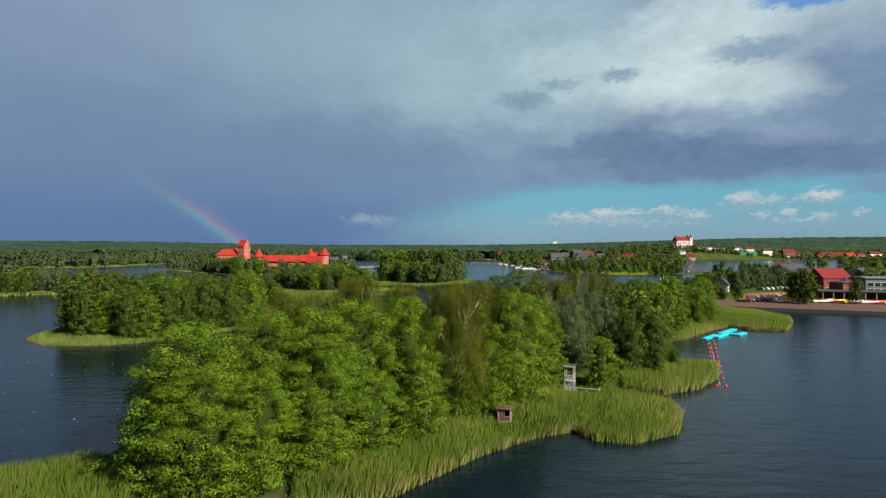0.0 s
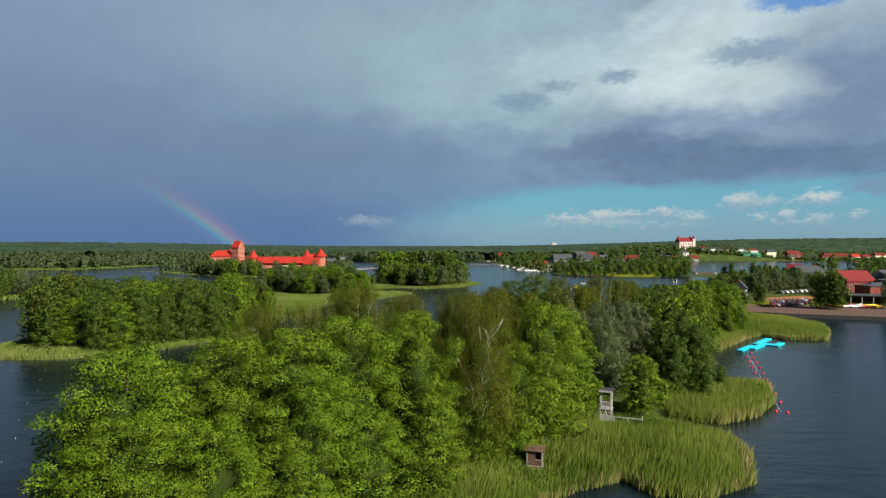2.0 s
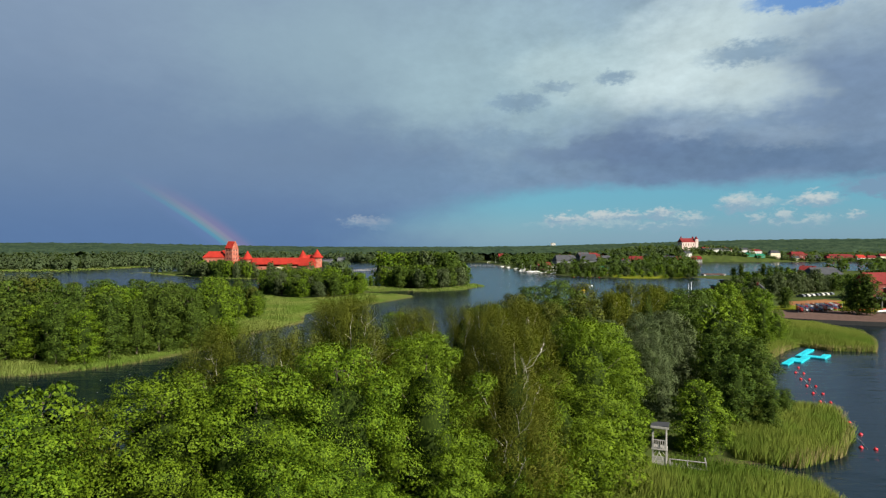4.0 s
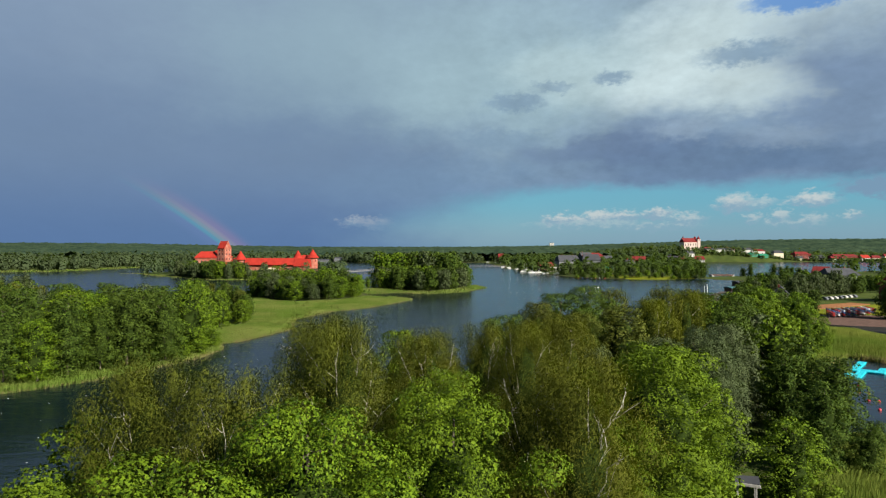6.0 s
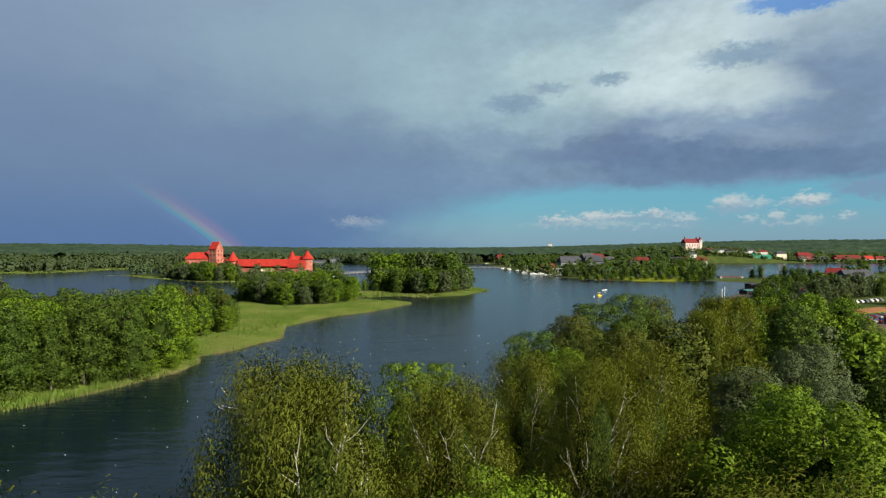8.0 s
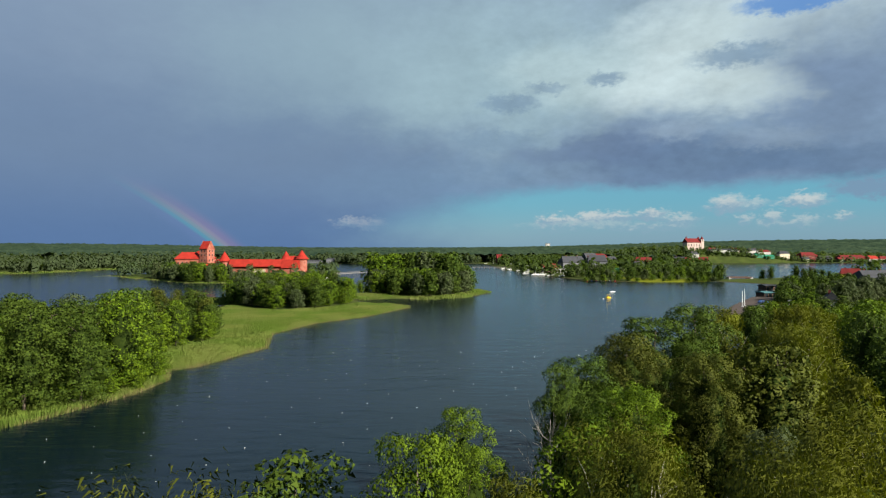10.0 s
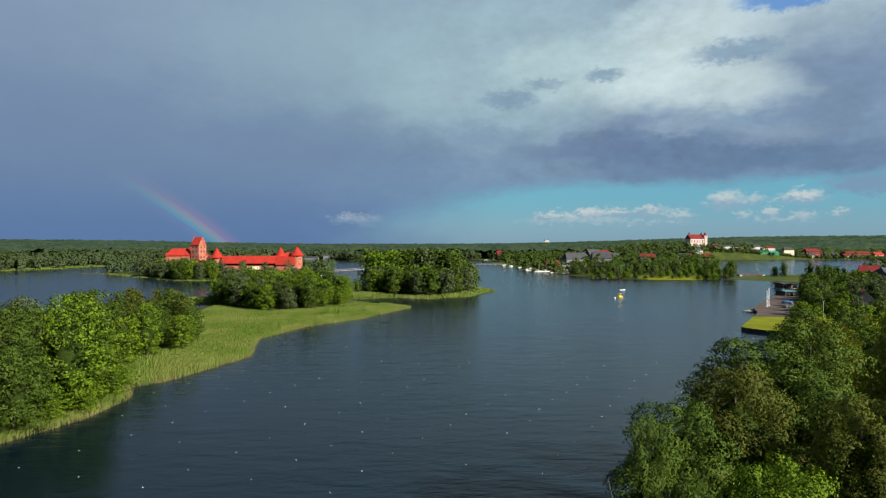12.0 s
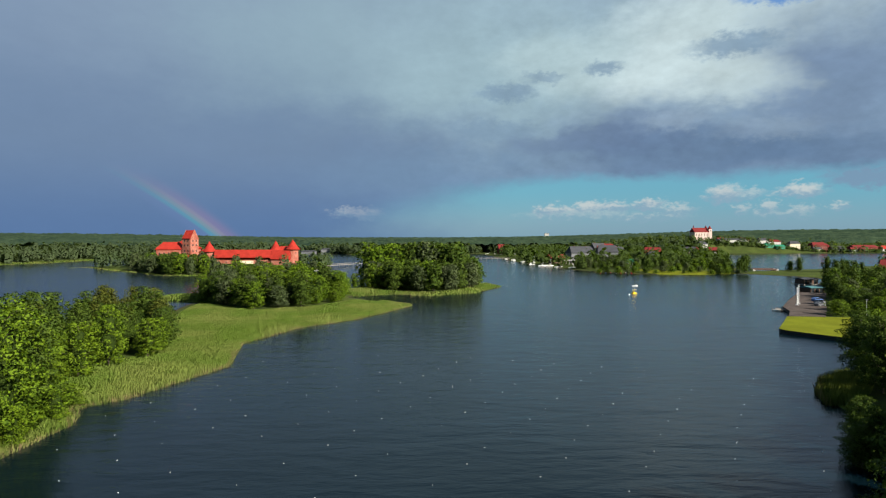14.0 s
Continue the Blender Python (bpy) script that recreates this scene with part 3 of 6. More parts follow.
def limb_tube(verts, faces, pts, radii, sides=5):
    base = len(verts)
    pts = [np.array(p, float) for p in pts]
    for i, (p, r) in enumerate(zip(pts, radii)):
        d = pts[min(i + 1, len(pts) - 1)] - pts[max(i - 1, 0)]
        d = d / (np.linalg.norm(d) + 1e-9)
        u = np.cross(d, (0.3, 0.9, 0.1))
        u = u / (np.linalg.norm(u) + 1e-9)
        w = np.cross(d, u)
        for k in range(sides):
            a = 2 * math.pi * k / sides
            verts.append(tuple(p + r * (math.cos(a) * u + math.sin(a) * w)))
    for i in range(len(pts) - 1):
        for k in range(sides):
            a, b = base + i * sides + k, base + i * sides + (k + 1) % sides
            faces.append((a, b, b + sides, a + sides))


def birch_wood(verts, faces, rng, H, R, lean, fine):
    """A white stem that forks into rising, fanning limbs with fine side branches."""
    def stem(f):
        return np.array([lean[0] * f * f + 0.2 * math.sin(5 * f), lean[1] * f * f + 0.15 * math.sin(4 * f + 1), f * H])

    steps = np.linspace(0, 0.86, 9)
    limb_tube(verts, faces, [(0, 0, -0.6)] + [stem(f) for f in steps[1:]], [0.13 * (1 - f) + 0.015 for f in steps], 7)
    for k in range(18 if fine else 9):
        f0 = 0.24 + 0.50 * k / (18 if fine else 9) + rng.uniform(-0.03, 0.03)
        a = k * 2.4 + rng.normal(0, 0.4)
        f1 = min(0.90, f0 + 0.20 + 0.20 * rng.random())
        out = R * (0.45 + 0.40 * rng.random()) * math.sqrt(max(0.1, 1 - ((f1 - 0.45) / 0.60) ** 2))
        rise = H * (f1 - f0) * 0.86
        s = stem(f0)
        pts = [s]
        for g, up in ((0.28, 0.20), (0.55, 0.48), (0.80, 0.76), (1.0, 0.97)):
            pts.append(s + np.array([math.cos(a + 0.25 * g) * out * g, math.sin(a + 0.25 * g) * out * g, rise * up]) + rng.normal(0, 0.10, 3))
        limb_tube(verts, faces, pts, [0.062, 0.050, 0.036, 0.024, 0.009], 5 if fine else 3)
        for _ in range(5 if fine else 2):
            j = int(rng.integers(1, 4))
            b0 = pts[j] + (pts[j + 1] - pts[j]) * rng.random()
            way = (pts[j + 1] - pts[j]) / np.linalg.norm(pts[j + 1] - pts[j]) + rng.normal(0, 0.45, 3) + np.array([0, 0, 0.05])
            tip = b0 + way * rng.uniform(0.5, 1.25)
            limb_tube(verts, faces, [b0, (b0 + tip) / 2 + rng.normal(0, 0.08, 3), tip], [0.022, 0.016, 0.006], 3)


def shade_core(verts, faces, rng, H, R, low):
    """A lumpy closed core standing in for shaded inner twigs; darkens the crown's gaps."""
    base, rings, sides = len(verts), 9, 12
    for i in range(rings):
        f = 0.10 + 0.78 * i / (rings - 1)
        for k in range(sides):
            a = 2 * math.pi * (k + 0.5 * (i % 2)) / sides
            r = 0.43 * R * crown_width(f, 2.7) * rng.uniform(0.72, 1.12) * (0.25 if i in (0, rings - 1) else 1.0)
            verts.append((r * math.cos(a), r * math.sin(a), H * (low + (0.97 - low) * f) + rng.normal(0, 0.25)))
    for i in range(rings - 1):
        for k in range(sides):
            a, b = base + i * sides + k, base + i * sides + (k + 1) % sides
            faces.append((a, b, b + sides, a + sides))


def crown_width(f, power):
    """Crown radius at height f, widest below the middle, with a rounded top."""
    if f < 0.35:
        return 0.72 + 0.28 * math.sin(f / 0.35 * math.pi / 2)
    return math.sqrt(max(0.0, 1 - ((f - 0.35) / 0.67) ** power))


def tree_meshes(kind, seed, sprays, leaf):
    """Trunk and crown meshes of one tree, 1 unit = 1 m, about 18 m high."""
    rng = np.random.default_rng(seed)
    H = 18.0
    shape = {
        "alder": dict(R=5.6, low=0.05, n=72, size=1.42, flat=0.62, top=0.95),
        "birch": dict(R=4.4, low=0.18, n=74, size=1.15, flat=1.45, top=1.1),
        "willow": dict(R=4.8, low=0.10, n=56, size=1.40, flat=0.85, top=1.0),
        "lime": dict(R=5.0, low=0.06, n=66, size=1.40, flat=0.68, top=1.05),
        "ash": dict(R=5.0, low=0.10, n=64, size=1.42, flat=0.70, top=1.05),
        "shrub": dict(R=7.5, low=0.02, n=34, size=2.6, flat=0.75, top=0.9),
    }[kind]
    centres, sizes, tips = [], [], []
    for i in range(shape["n"]):
        f = (i + rng.random()) / shape["n"]
        h = shape["low"] + (1 - shape["low"]) * f ** 0.9
        wide = crown_width(f, 2.7 if kind in ("alder", "lime", "ash") else 2.0)
        wide = max(0.10, wide) * (1 - 0.22 * rng.random())
        a = i * 2.39996 + rng.normal(0, 0.35)
        rr = shape["R"] * wide * (0.50 + 0.58 * rng.random())
        s = shape["size"] * (0.7 + 0.6 * rng.random()) * (0.75 + 0.4 * (1 - f))
        c = np.array([rr * math.cos(a), rr * math.sin(a), min(h * H, H - s * shape["flat"] * 0.9)])
        centres.append(c), sizes.append(s), tips.append((a, rr))
    for f in (0.16, 0.28, 0.40, 0.52, 0.64, 0.76, 0.88):
        core = 1.7 if kind != "birch" and f < 0.7 else 1.5 if f < 0.8 else 1.1
        centres.append(np.array([rng.normal(0, 0.4), rng.normal(0, 0.4), f * H])), sizes.append(shape["size"] * core)
    centres, sizes = np.array(centres), np.array(sizes)
    flat = np.array([1, 1, shape["flat"]])
    pick = rng.choice(len(centres), sprays * 4, p=sizes ** 2 / (sizes ** 2).sum())
    d = rng.normal(size=(len(pick), 3))
    d[:, 2] = np.where(rng.random(len(pick)) < 0.45, np.abs(d[:, 2]), d[:, 2])
    d /= np.linalg.norm(d, axis=1)[:, None]
    lump = 1 + 0.26 * np.sin(d[:, 0] * 6 + pick) * np.sin(d[:, 1] * 6 + pick * 1.7) + 0.10 * np.sin(d[:, 2] * 9 + pick * 0.6)
    rad = (0.30 + 0.75 * rng.random(len(pick)) ** 0.6 if kind == "birch" else 0.72 + 0.34 * rng.random(len(pick)) ** 0.6) * lump
    p = centres[pick] + d * rad[:, None] * sizes[pick][:, None] * flat
    if kind in ("birch", "willow"):
        p[:, 2] -= np.abs(rng.normal(0, 0.55, len(p))) * (0.6 if kind == "willow" else 1.0)
    keep = p[:, 2] > 0.25
    hidden = np.zeros(len(p), int)
    for c, s in zip(centres, sizes):
        hidden += (((p - c) / flat / s) ** 2).sum(1) < 0.5
    keep &= hidden <= (6 if kind == "birch" else 0)
    fine_top = sprays > 20000
    if fine_top:
        keep &= (p[:, 2] > H * 0.52) | (rng.random(len(p)) < 0.30)
    p, d = p[keep][:sprays], d[keep][:sprays]
    n = len(p)
    # each spray is a small bent leaf-shaped quad lying roughly along the clump's surface
    nor = d + rng.normal(0, 0.45, (n, 3)) + np.array([0, 0, 0.35])
    nor /= np.linalg.norm(nor, axis=1)[:, None]
    hang = rng.normal(size=(n, 3)) + (np.array([0, 0, 2.6]) if kind == "birch" else 0)
    u = np.cross(nor, np.cross(hang, nor)) if kind == "birch" else np.cross(nor, hang)
    u /= np.linalg.norm(u, axis=1)[:, None] + 1e-6
    w = np.cross(nor, u)
    ln = leaf * (0.6 + 0.8 * rng.random(n))[:, None]
    if fine_top:
        ln = ln * np.where(p[:, 2] > H * 0.52, 1.0, 1.75)[:, None]
    wd = ln * (0.55 + 0.35 * rng.random(n))[:, None] * (0.20 if kind == "birch" else 1.0)
    droop = nor * ln * 0.25
    v = np.stack([p - u * ln - droop, p + u * ln * 0.7 - w * wd, p + u * ln * 0.5 + w * wd + droop], 1)
    axis = p - np.array([0, 0, H * 0.45])
    axis /= np.linalg.norm(axis, axis=1)[:, None] + 1e-6
    soft = d * (0.55 if kind == "birch" else 0.9) + axis * (0.7 if kind == "birch" else 0.4) + nor * 0.30
    soft /= np.linalg.norm(soft, axis=1)[:, None]
    mat = {"alder": M_ALDER, "birch": M_BIRCH, "willow": M_WILLOW, "lime": M_DARK, "ash": M_OLIVE, "shrub": M_ALDER}[kind]
    crown = leaf_mesh("crown", v, mat, soft)
    # trunk and limbs
    verts, faces = [], []
    lean = rng.normal(0, 0.35, 2)
    if kind == "birch":
        birch_wood(verts, faces, rng, H, shape["R"], lean, fine_top)
    else:
        spine = [(lean[0] * f * f + 0.15 * math.sin(6 * f + seed), lean[1] * f * f, f * H * 0.93) for f in np.linspace(0, 1, 8)]
        spine[0] = (0, 0, -0.6)
        limb_tube(verts, faces, spine, [0.27 * (1 - 0.85 * f) + 0.02 for f in np.linspace(0, 1, 8)], 7)
        for i in rng.choice(shape["n"], 6 if sprays < 2000 else 10, replace=False):
            c = centres[i]
            h0 = max(0.6, c[2] - np.hypot(c[0], c[1]) * 0.75)
            f0 = min(1, h0 / (H * 0.93))
            s = np.array([lean[0] * f0 * f0, lean[1] * f0 * f0, h0])
            e = s + (c - s) * 0.95
            mid = (s + e) / 2 + np.array([rng.normal(0, 0.25), rng.normal(0, 0.25), -0.3])
            limb_tube(verts, faces, [s, mid, e], [0.085, 0.055, 0.02], 4)
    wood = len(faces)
    # added hull, coloured as shade, so gaps between leaf clumps read dark
    shade_core(verts, faces, rng, H, shape["R"] * (0.7 if kind == "birch" else 1.0), shape["low"])
    trunk = mesh_of("trunk", verts, faces, [M_BIRCHBARK if kind == "birch" else M_BARK, M_CROWN_SHADE], smooth=True)
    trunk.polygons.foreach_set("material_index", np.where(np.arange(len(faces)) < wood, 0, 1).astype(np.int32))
    return trunk, crown


# detail levels: leaf sprays in a crown and their size, by distance from the flight line
LEVELS = {"hero": (52000, 0.070), "close": (37000, 0.084), "near": (9500, 0.195), "mid": (3600, 0.33), "far": (1400, 0.52)}
STOCK = {}
for kind_i, kind_name in enumerate(("alder", "birch", "willow", "lime", "shrub", "ash")):
    for lev, (count, size) in LEVELS.items():
        many = {"hero": 2, "close": 2, "near": 3, "mid": 3, "far": 3}[lev]
        if kind_name == "shrub":
            many = 2
        if kind_name == "shrub" and lev in ("hero", "close") or kind_name == "willow" and lev == "hero" or kind_name in ("lime", "ash") and lev == "hero" or kind_name == "ash" and lev == "far":
            continue
        k = 1.35 if kind_name == "birch" else 1.0
        STOCK[kind_name, lev] = [tree_meshes(kind_name, 100 * kind_i + v, int(count * k), size * (1.25 if kind_name == "birch" else 1)) for v in range(many)]
NAMES = {"alder": ("alder_tree", "bright green leafy alder on the lake shore"), "birch": ("birch_tree", "olive-green birch with fanning bare white branches"),
         "willow": ("willow_tree", "grey-green silvery willow tree"), "lime": ("lime_tree", "dark green broad-crowned lime tree"),
         "ash": ("ash_tree", "olive-green full-crowned ash tree"),
         "shrub": ("shore_bush", "low round green bush by the water")}
tree_rng = random.Random(7)


def plant(kind, lev, x, y, h, wide=1.0, group="trees on the shore"):
    trunk, crown = tree_rng.choice(STOCK[kind, lev])
    z = float(relief(np.array([x]), np.array([y]))[0])
    s = (h - z) / 18.0
    sw = (s * 0.45 + 0.55 * min(1.0, s)) * wide * (1 + 0.7 * max(0.0, 1 - s / 0.65))
    nm, label = NAMES[kind]
    e = thing(nm, Matrix.LocRotScale((x, y, max(z, 0.0)), Euler((tree_rng.gauss(0, 0.03), tree_rng.gauss(0, 0.03), tree_rng.uniform(0, 6.28))),
                                  (sw * tree_rng.uniform(0.88, 1.14), sw * tree_rng.uniform(0.88, 1.14), s)), label, "tree" if kind != "shrub" else "bush", group)
    new("trunk", trunk).parent = e
    new("crown", crown).parent = e


def scatter(poly, gap, rng, avoid=(), margin=0.0):
    """Points in a polygon, at least gap apart."""
    xs, ys = [p[0] for p in poly], [p[1] for p in poly]
    got = list(avoid)
    k0 = len(got)
    tries = int((max(xs) - min(xs)) * (max(ys) - min(ys)) / gap ** 2 * 9)
    cx = np.array([rng.uniform(min(xs), max(xs)) for _ in range(tries)])
    cy = np.array([rng.uniform(min(ys), max(ys)) for _ in range(tries)])
    ok = inside(poly, cx, cy)
    if margin:
        ok &= edge_distance(poly, cx, cy) > margin
    for x, y in zip(cx[ok], cy[ok]):
        if all((x - a) ** 2 + (y - b) ** 2 > gap * gap for a, b in got):
            got.append((float(x), float(y)))
    return got[k0:]


ALDERS = [(-26, 86, 15.5), (-29, 59, 11), (-24, 58.5, 14), (-19, 61, 13), (-32.5, 67, 12.5), (-27, 63.5, 17.6, 1.3), (-21, 69.5, 18), (-32, 75, 16), (-16, 69, 18.5), (-11, 75, 19), (-13, 67, 14.5), (-5, 77, 19, 0.85),
          (-4.5, 85.6, 18.3, 0.68), (10, 93, 18.8), (13, 98, 17.5), (7, 88, 14), (17, 107, 16), (28, 105, 9.5), (19.3, 104, 7.5), (17.5, 101.5, 6.5), (72, 190, 16),
          (77, 195, 15.5), (85, 188, 9.5), (80, 186, 12.5), (88, 202, 14), (95, 213, 13), (65, 181, 15), (-6, 124, 13.9, 0.8), (6.7, 128, 15.2, 0.8), (1, 82, 12), (-9, 107, 17.6, 0.75),
          (-14.5, 64.5, 10), (-8.5, 70, 11), (-3, 75.5, 11), (5, 86, 10), (-20, 60, 9), (11, 91.5, 9.5)]
BIRCHES = [(2, 82, 20), (-21, 83, 19.8), (-17, 80, 20), (-11, 89, 21.6), (-15, 95, 20.8), (-6, 95, 20), (2, 99, 20),
           (6, 104, 19.8), (-1, 107, 18.8), (34, 152, 19), (41, 160, 18.2), (28, 141, 18), (48, 172, 17), (25, 153, 18.8), (30, 148, 17.5)]
WILLOWS = [(27, 119, 16.2), (32, 126, 15.8), (24, 112, 14.5), (37, 133, 14.8), (20, 117, 15.5), (14.5, 122, 13.5, 0.8)]
ASHES = [(9.5, 138, 17.5, 0.85), (15, 133.5, 16.4, 0.85), (21.5, 134, 17.2, 0.9)]
LIMES = [(19.5, 144.5, 19.4), (41, 143, 15.5), (2.5, 133, 15.2, 0.6), (12.8, 142, 18.4), (5.6, 136, 15.5),
         (46, 151, 15.5), (38, 123, 12.5), (44, 131, 13.5), (43, 121, 12.3), (46.5, 127, 11), (47, 119.5, 5), (41, 113, 6.5), (36.5, 114, 11), (54, 166, 16), (59, 174, 15.5)]
LIMES += [(60, 208, 12.8), (64, 215, 12.0), (62, 200, 12.5), (67, 206, 13.5), (69, 224, 10.8), (57, 199, 9.5), (74, 231, 10.5), (38, 181, 6.5), (40, 186, 5.2), (36, 180.5, 4.4),
          (43, 190, 5.0), (39, 177, 8.5)]
listed = []
for spots, kind_name in ((ALDERS, "alder"), (BIRCHES, "birch"), (WILLOWS, "willow"), (LIMES, "lime"), (ASHES, "ash")):
    for x, y, h, *w in spots:
        hero = kind_name in ("alder", "birch") and (x, y) in ((-5, 77), (-4.5, 85.6), (-11, 75), (-11, 89), (-6, 95), (2, 99), (2, 82), (-17, 80), (-21, 83), (-13, 67), (-16, 69), (-21, 69.5), (-24, 58.5))
        plant(kind_name, "hero" if hero else "close" if kind_name == "willow" and y < 128 or kind_name != "willow" and (72 < y < (148 if kind_name in ("birch", "lime", "ash") else 130) and -24 < x < 21 or y < 72 and x > -29) else "near", x, y, h, *w, group="trees on the wooded peninsula")
        listed.append((x, y))
WOOD = [(-38, 62), (-26, 58), (-10, 70), (-1, 81), (8, 90), (20, 103), (34, 110), (44, 132), (50, 148), (64, 168), (82, 190),
        (97, 210), (101, 226), (95, 238), (88, 246), (84, 244), (76, 230), (63, 209), (50, 193), (37, 176), (24, 161), (13, 147), (3, 134), (-8, 120),
        (-20, 109), (-31, 100), (-38, 90), (-39, 76)]
for x, y in scatter(WOOD, 7.0, random.Random(3), listed):
    far_side = y > 165
    kind_name = random.Random(int(x * 7 + y * 13)).choice(("alder", "lime", "birch", "willow") if not far_side else ("alder", "lime", "alder", "birch"))
    west_end = x < -18 and y > 84
    plant("alder" if west_end else kind_name, "near" if 78 < y < 135 and -20 < x < 20 else "mid", x, y,
          12.0 + 3.5 * random.Random(int(x * 31 + y)).random() - (2.5 if far_side else 0) - (4.5 if west_end else 0),
          group="trees on the wooded peninsula")

# a leafless tree at the end of the wood
bare_verts, bare_faces = [], []
birch_wood(bare_verts, bare_faces, np.random.default_rng(77), 13.5, 3.4, (0.5, -0.3), True)
bare = thing("bare_tree", pose(0.6, 130.5, 0.3), "leafless grey tree with fine branches at the water", "tree", "trees on the wooded peninsula")
part("trunk", mesh_of("trunk", bare_verts, bare_faces, [M_WOOD], smooth=True), None, bare)

# bushes hanging over the western waterline
edge_line = [(88, 242), (78, 229), (65, 207), (52, 190), (40, 175), (28, 159), (18, 146), (8, 134), (-4, 121), (-19, 109), (-32, 100), (-39, 88)]
for (ax, ay), (bx, by) in zip(edge_line, edge_line[1:]):
    steps = max(2, int(math.hypot(bx - ax, by - ay) / 4.2))
    for k in range(steps):
        r = random.Random(int(ax * 3 + ay * 7 + k))
        f = k / steps
        plant(r.choice(("shrub", "lime", "alder") if ay > 125 else ("shrub", "alder", "alder")), "far" if ay > 192 else "mid", ax + (bx - ax) * f + r.uniform(-1, 1), ay + (by - ay) * f + r.uniform(-1, 1), r.uniform(3.5, 6.5), 1.2,
              "bushes along the western waterline")

# undergrowth along the eastern edge of the wood
brush_line = [(-36, 60), (-28, 58), (-18, 64), (-11, 70), (-4, 79), (4, 87), (12, 94), (19, 102), (30, 107), (40, 118), (46, 132), (52, 148), (66, 166), (84, 188), (98, 208)]
for (ax, ay), (bx, by) in zip(brush_line, brush_line[1:]):
    steps = max(2, int(math.hypot(bx - ax, by - ay) / 3.6))
    for k in range(steps):
        r = random.Random(int(ax * 5 + ay * 11 + k))
        f = k / steps
        x, y = ax + (bx - ax) * f + r.uniform(-1.5, 1.0), ay + (by - ay) * f + r.uniform(-0.5, 1.5)
        if math.hypot(x - 22, y - 102) > 4 and math.hypot(x - 9, y - 85) > 3:
            plant(r.choice(("shrub", "shrub", "alder")), "far", x, y, r.uniform(2.2, 4.6), 0.9, "bushes along the eastern edge")

# the reed island across the water
ISLE_WOOD = [(-110, 170), (-100, 161), (-85, 158.5), (-75, 163), (-66, 178), (-62.5, 191), (-67, 205), (-72, 214), (-70, 228), (-66, 240), (-72, 258),
             (-88, 290), (-100, 300), (-106, 276), (-120, 240), (-124, 200)]
for x, y in scatter(ISLE_WOOD, 5.2, random.Random(11)):
    r = random.Random(int(x * 17 + y * 5))
    kind_name = r.choice(("alder", "lime", "lime", "ash") if x > -80 or y < 176 else ("ash", "birch", "lime", "lime", "willow"))
    low = min(1.0, max(0.0, (y - 198) / 42))
    plant(kind_name, "near" if x > -98 and y < 215 else "mid", x, y, r.uniform(12.0, 18.0) - 5.5 * low, group="trees on the reed island")
for x, y, h in ((-62.5, 199, 4.5), (-64, 194, 5.5), (-62, 190, 3.8), (-65, 187, 5.0), (-67, 182, 6.0), (-63.5, 185, 3.2), (-66, 203, 6.0), (-64.5, 206, 3.5)):
    plant("alder", "mid", x, y, h, 1.15, "young alders on the reed island")
COPSE = [(-98, 340), (-88, 331), (-68, 315), (-50, 327), (-41, 344), (-46, 358), (-56, 385), (-80, 390), (-100, 378)]
for x, y in scatter(COPSE, 5.2, random.Random(12)):
    r = random.Random(int(x * 17 + y * 5))
    plant(r.choice(("alder", "lime", "willow", "alder")), "mid", x, y, r.uniform(9.0, 15.8) - (4 if x > -55 else 1.5 if y < 336 else 0), r.uniform(1.0, 1.3), group="trees in the small copse")
for x, y, h in ((-50, 393, 7), (-46, 396, 8), (-54, 397, 6.5), (-43, 399, 6)):
    plant("shrub", "far", x, y, h, 0.75, "bushes between the copse and the islet")
ROUND_ISLE = [(-38, 392), (-26, 384), (-10, 378), (4, 388), (14, 412), (14, 432), (0, 448), (-34, 442), (-42, 420)]
for x, y in scatter(ROUND_ISLE, 5.6, random.Random(13)):
    r = random.Random(int(x * 17 + y * 5))
    plant(r.choice(("alder", "lime", "lime", "willow")), "far", x, y, r.uniform(12, 15) + 8 * (y > 408) * (x < 6), 1.25, group="trees on the round islet")
CASTLE_WOOD = [(-232, 556), (-216, 542), (-182, 507), (-150, 504), (-120, 514), (-98, 548), (-94, 580), (-106, 560), (-122, 540), (-150, 530), (-180, 534), (-205, 560), (-226, 572)]
for x, y in scatter(CASTLE_WOOD, 5.8, random.Random(14)):
    r = random.Random(int(x * 17 + y * 5))
    plant(r.choice(("alder", "lime", "lime", "willow")), "far", x, y, r.uniform(10.5, 14.5) if x < -158 else r.uniform(5, 7.5), 1.2, group="trees round the castle")
WEST_WOOD = [(-236, 306), (-222, 302), (-204, 312), (-190, 320), (-200, 338), (-232, 334)]
for x, y in scatter(WEST_WOOD, 6.0, random.Random(15)):
    r = random.Random(int(x * 17 + y * 5))
    plant(r.choice(("alder", "lime", "willow")), "far", x, y, r.uniform(9, 14), group="trees on the western spit")

# ---- distant woods ----


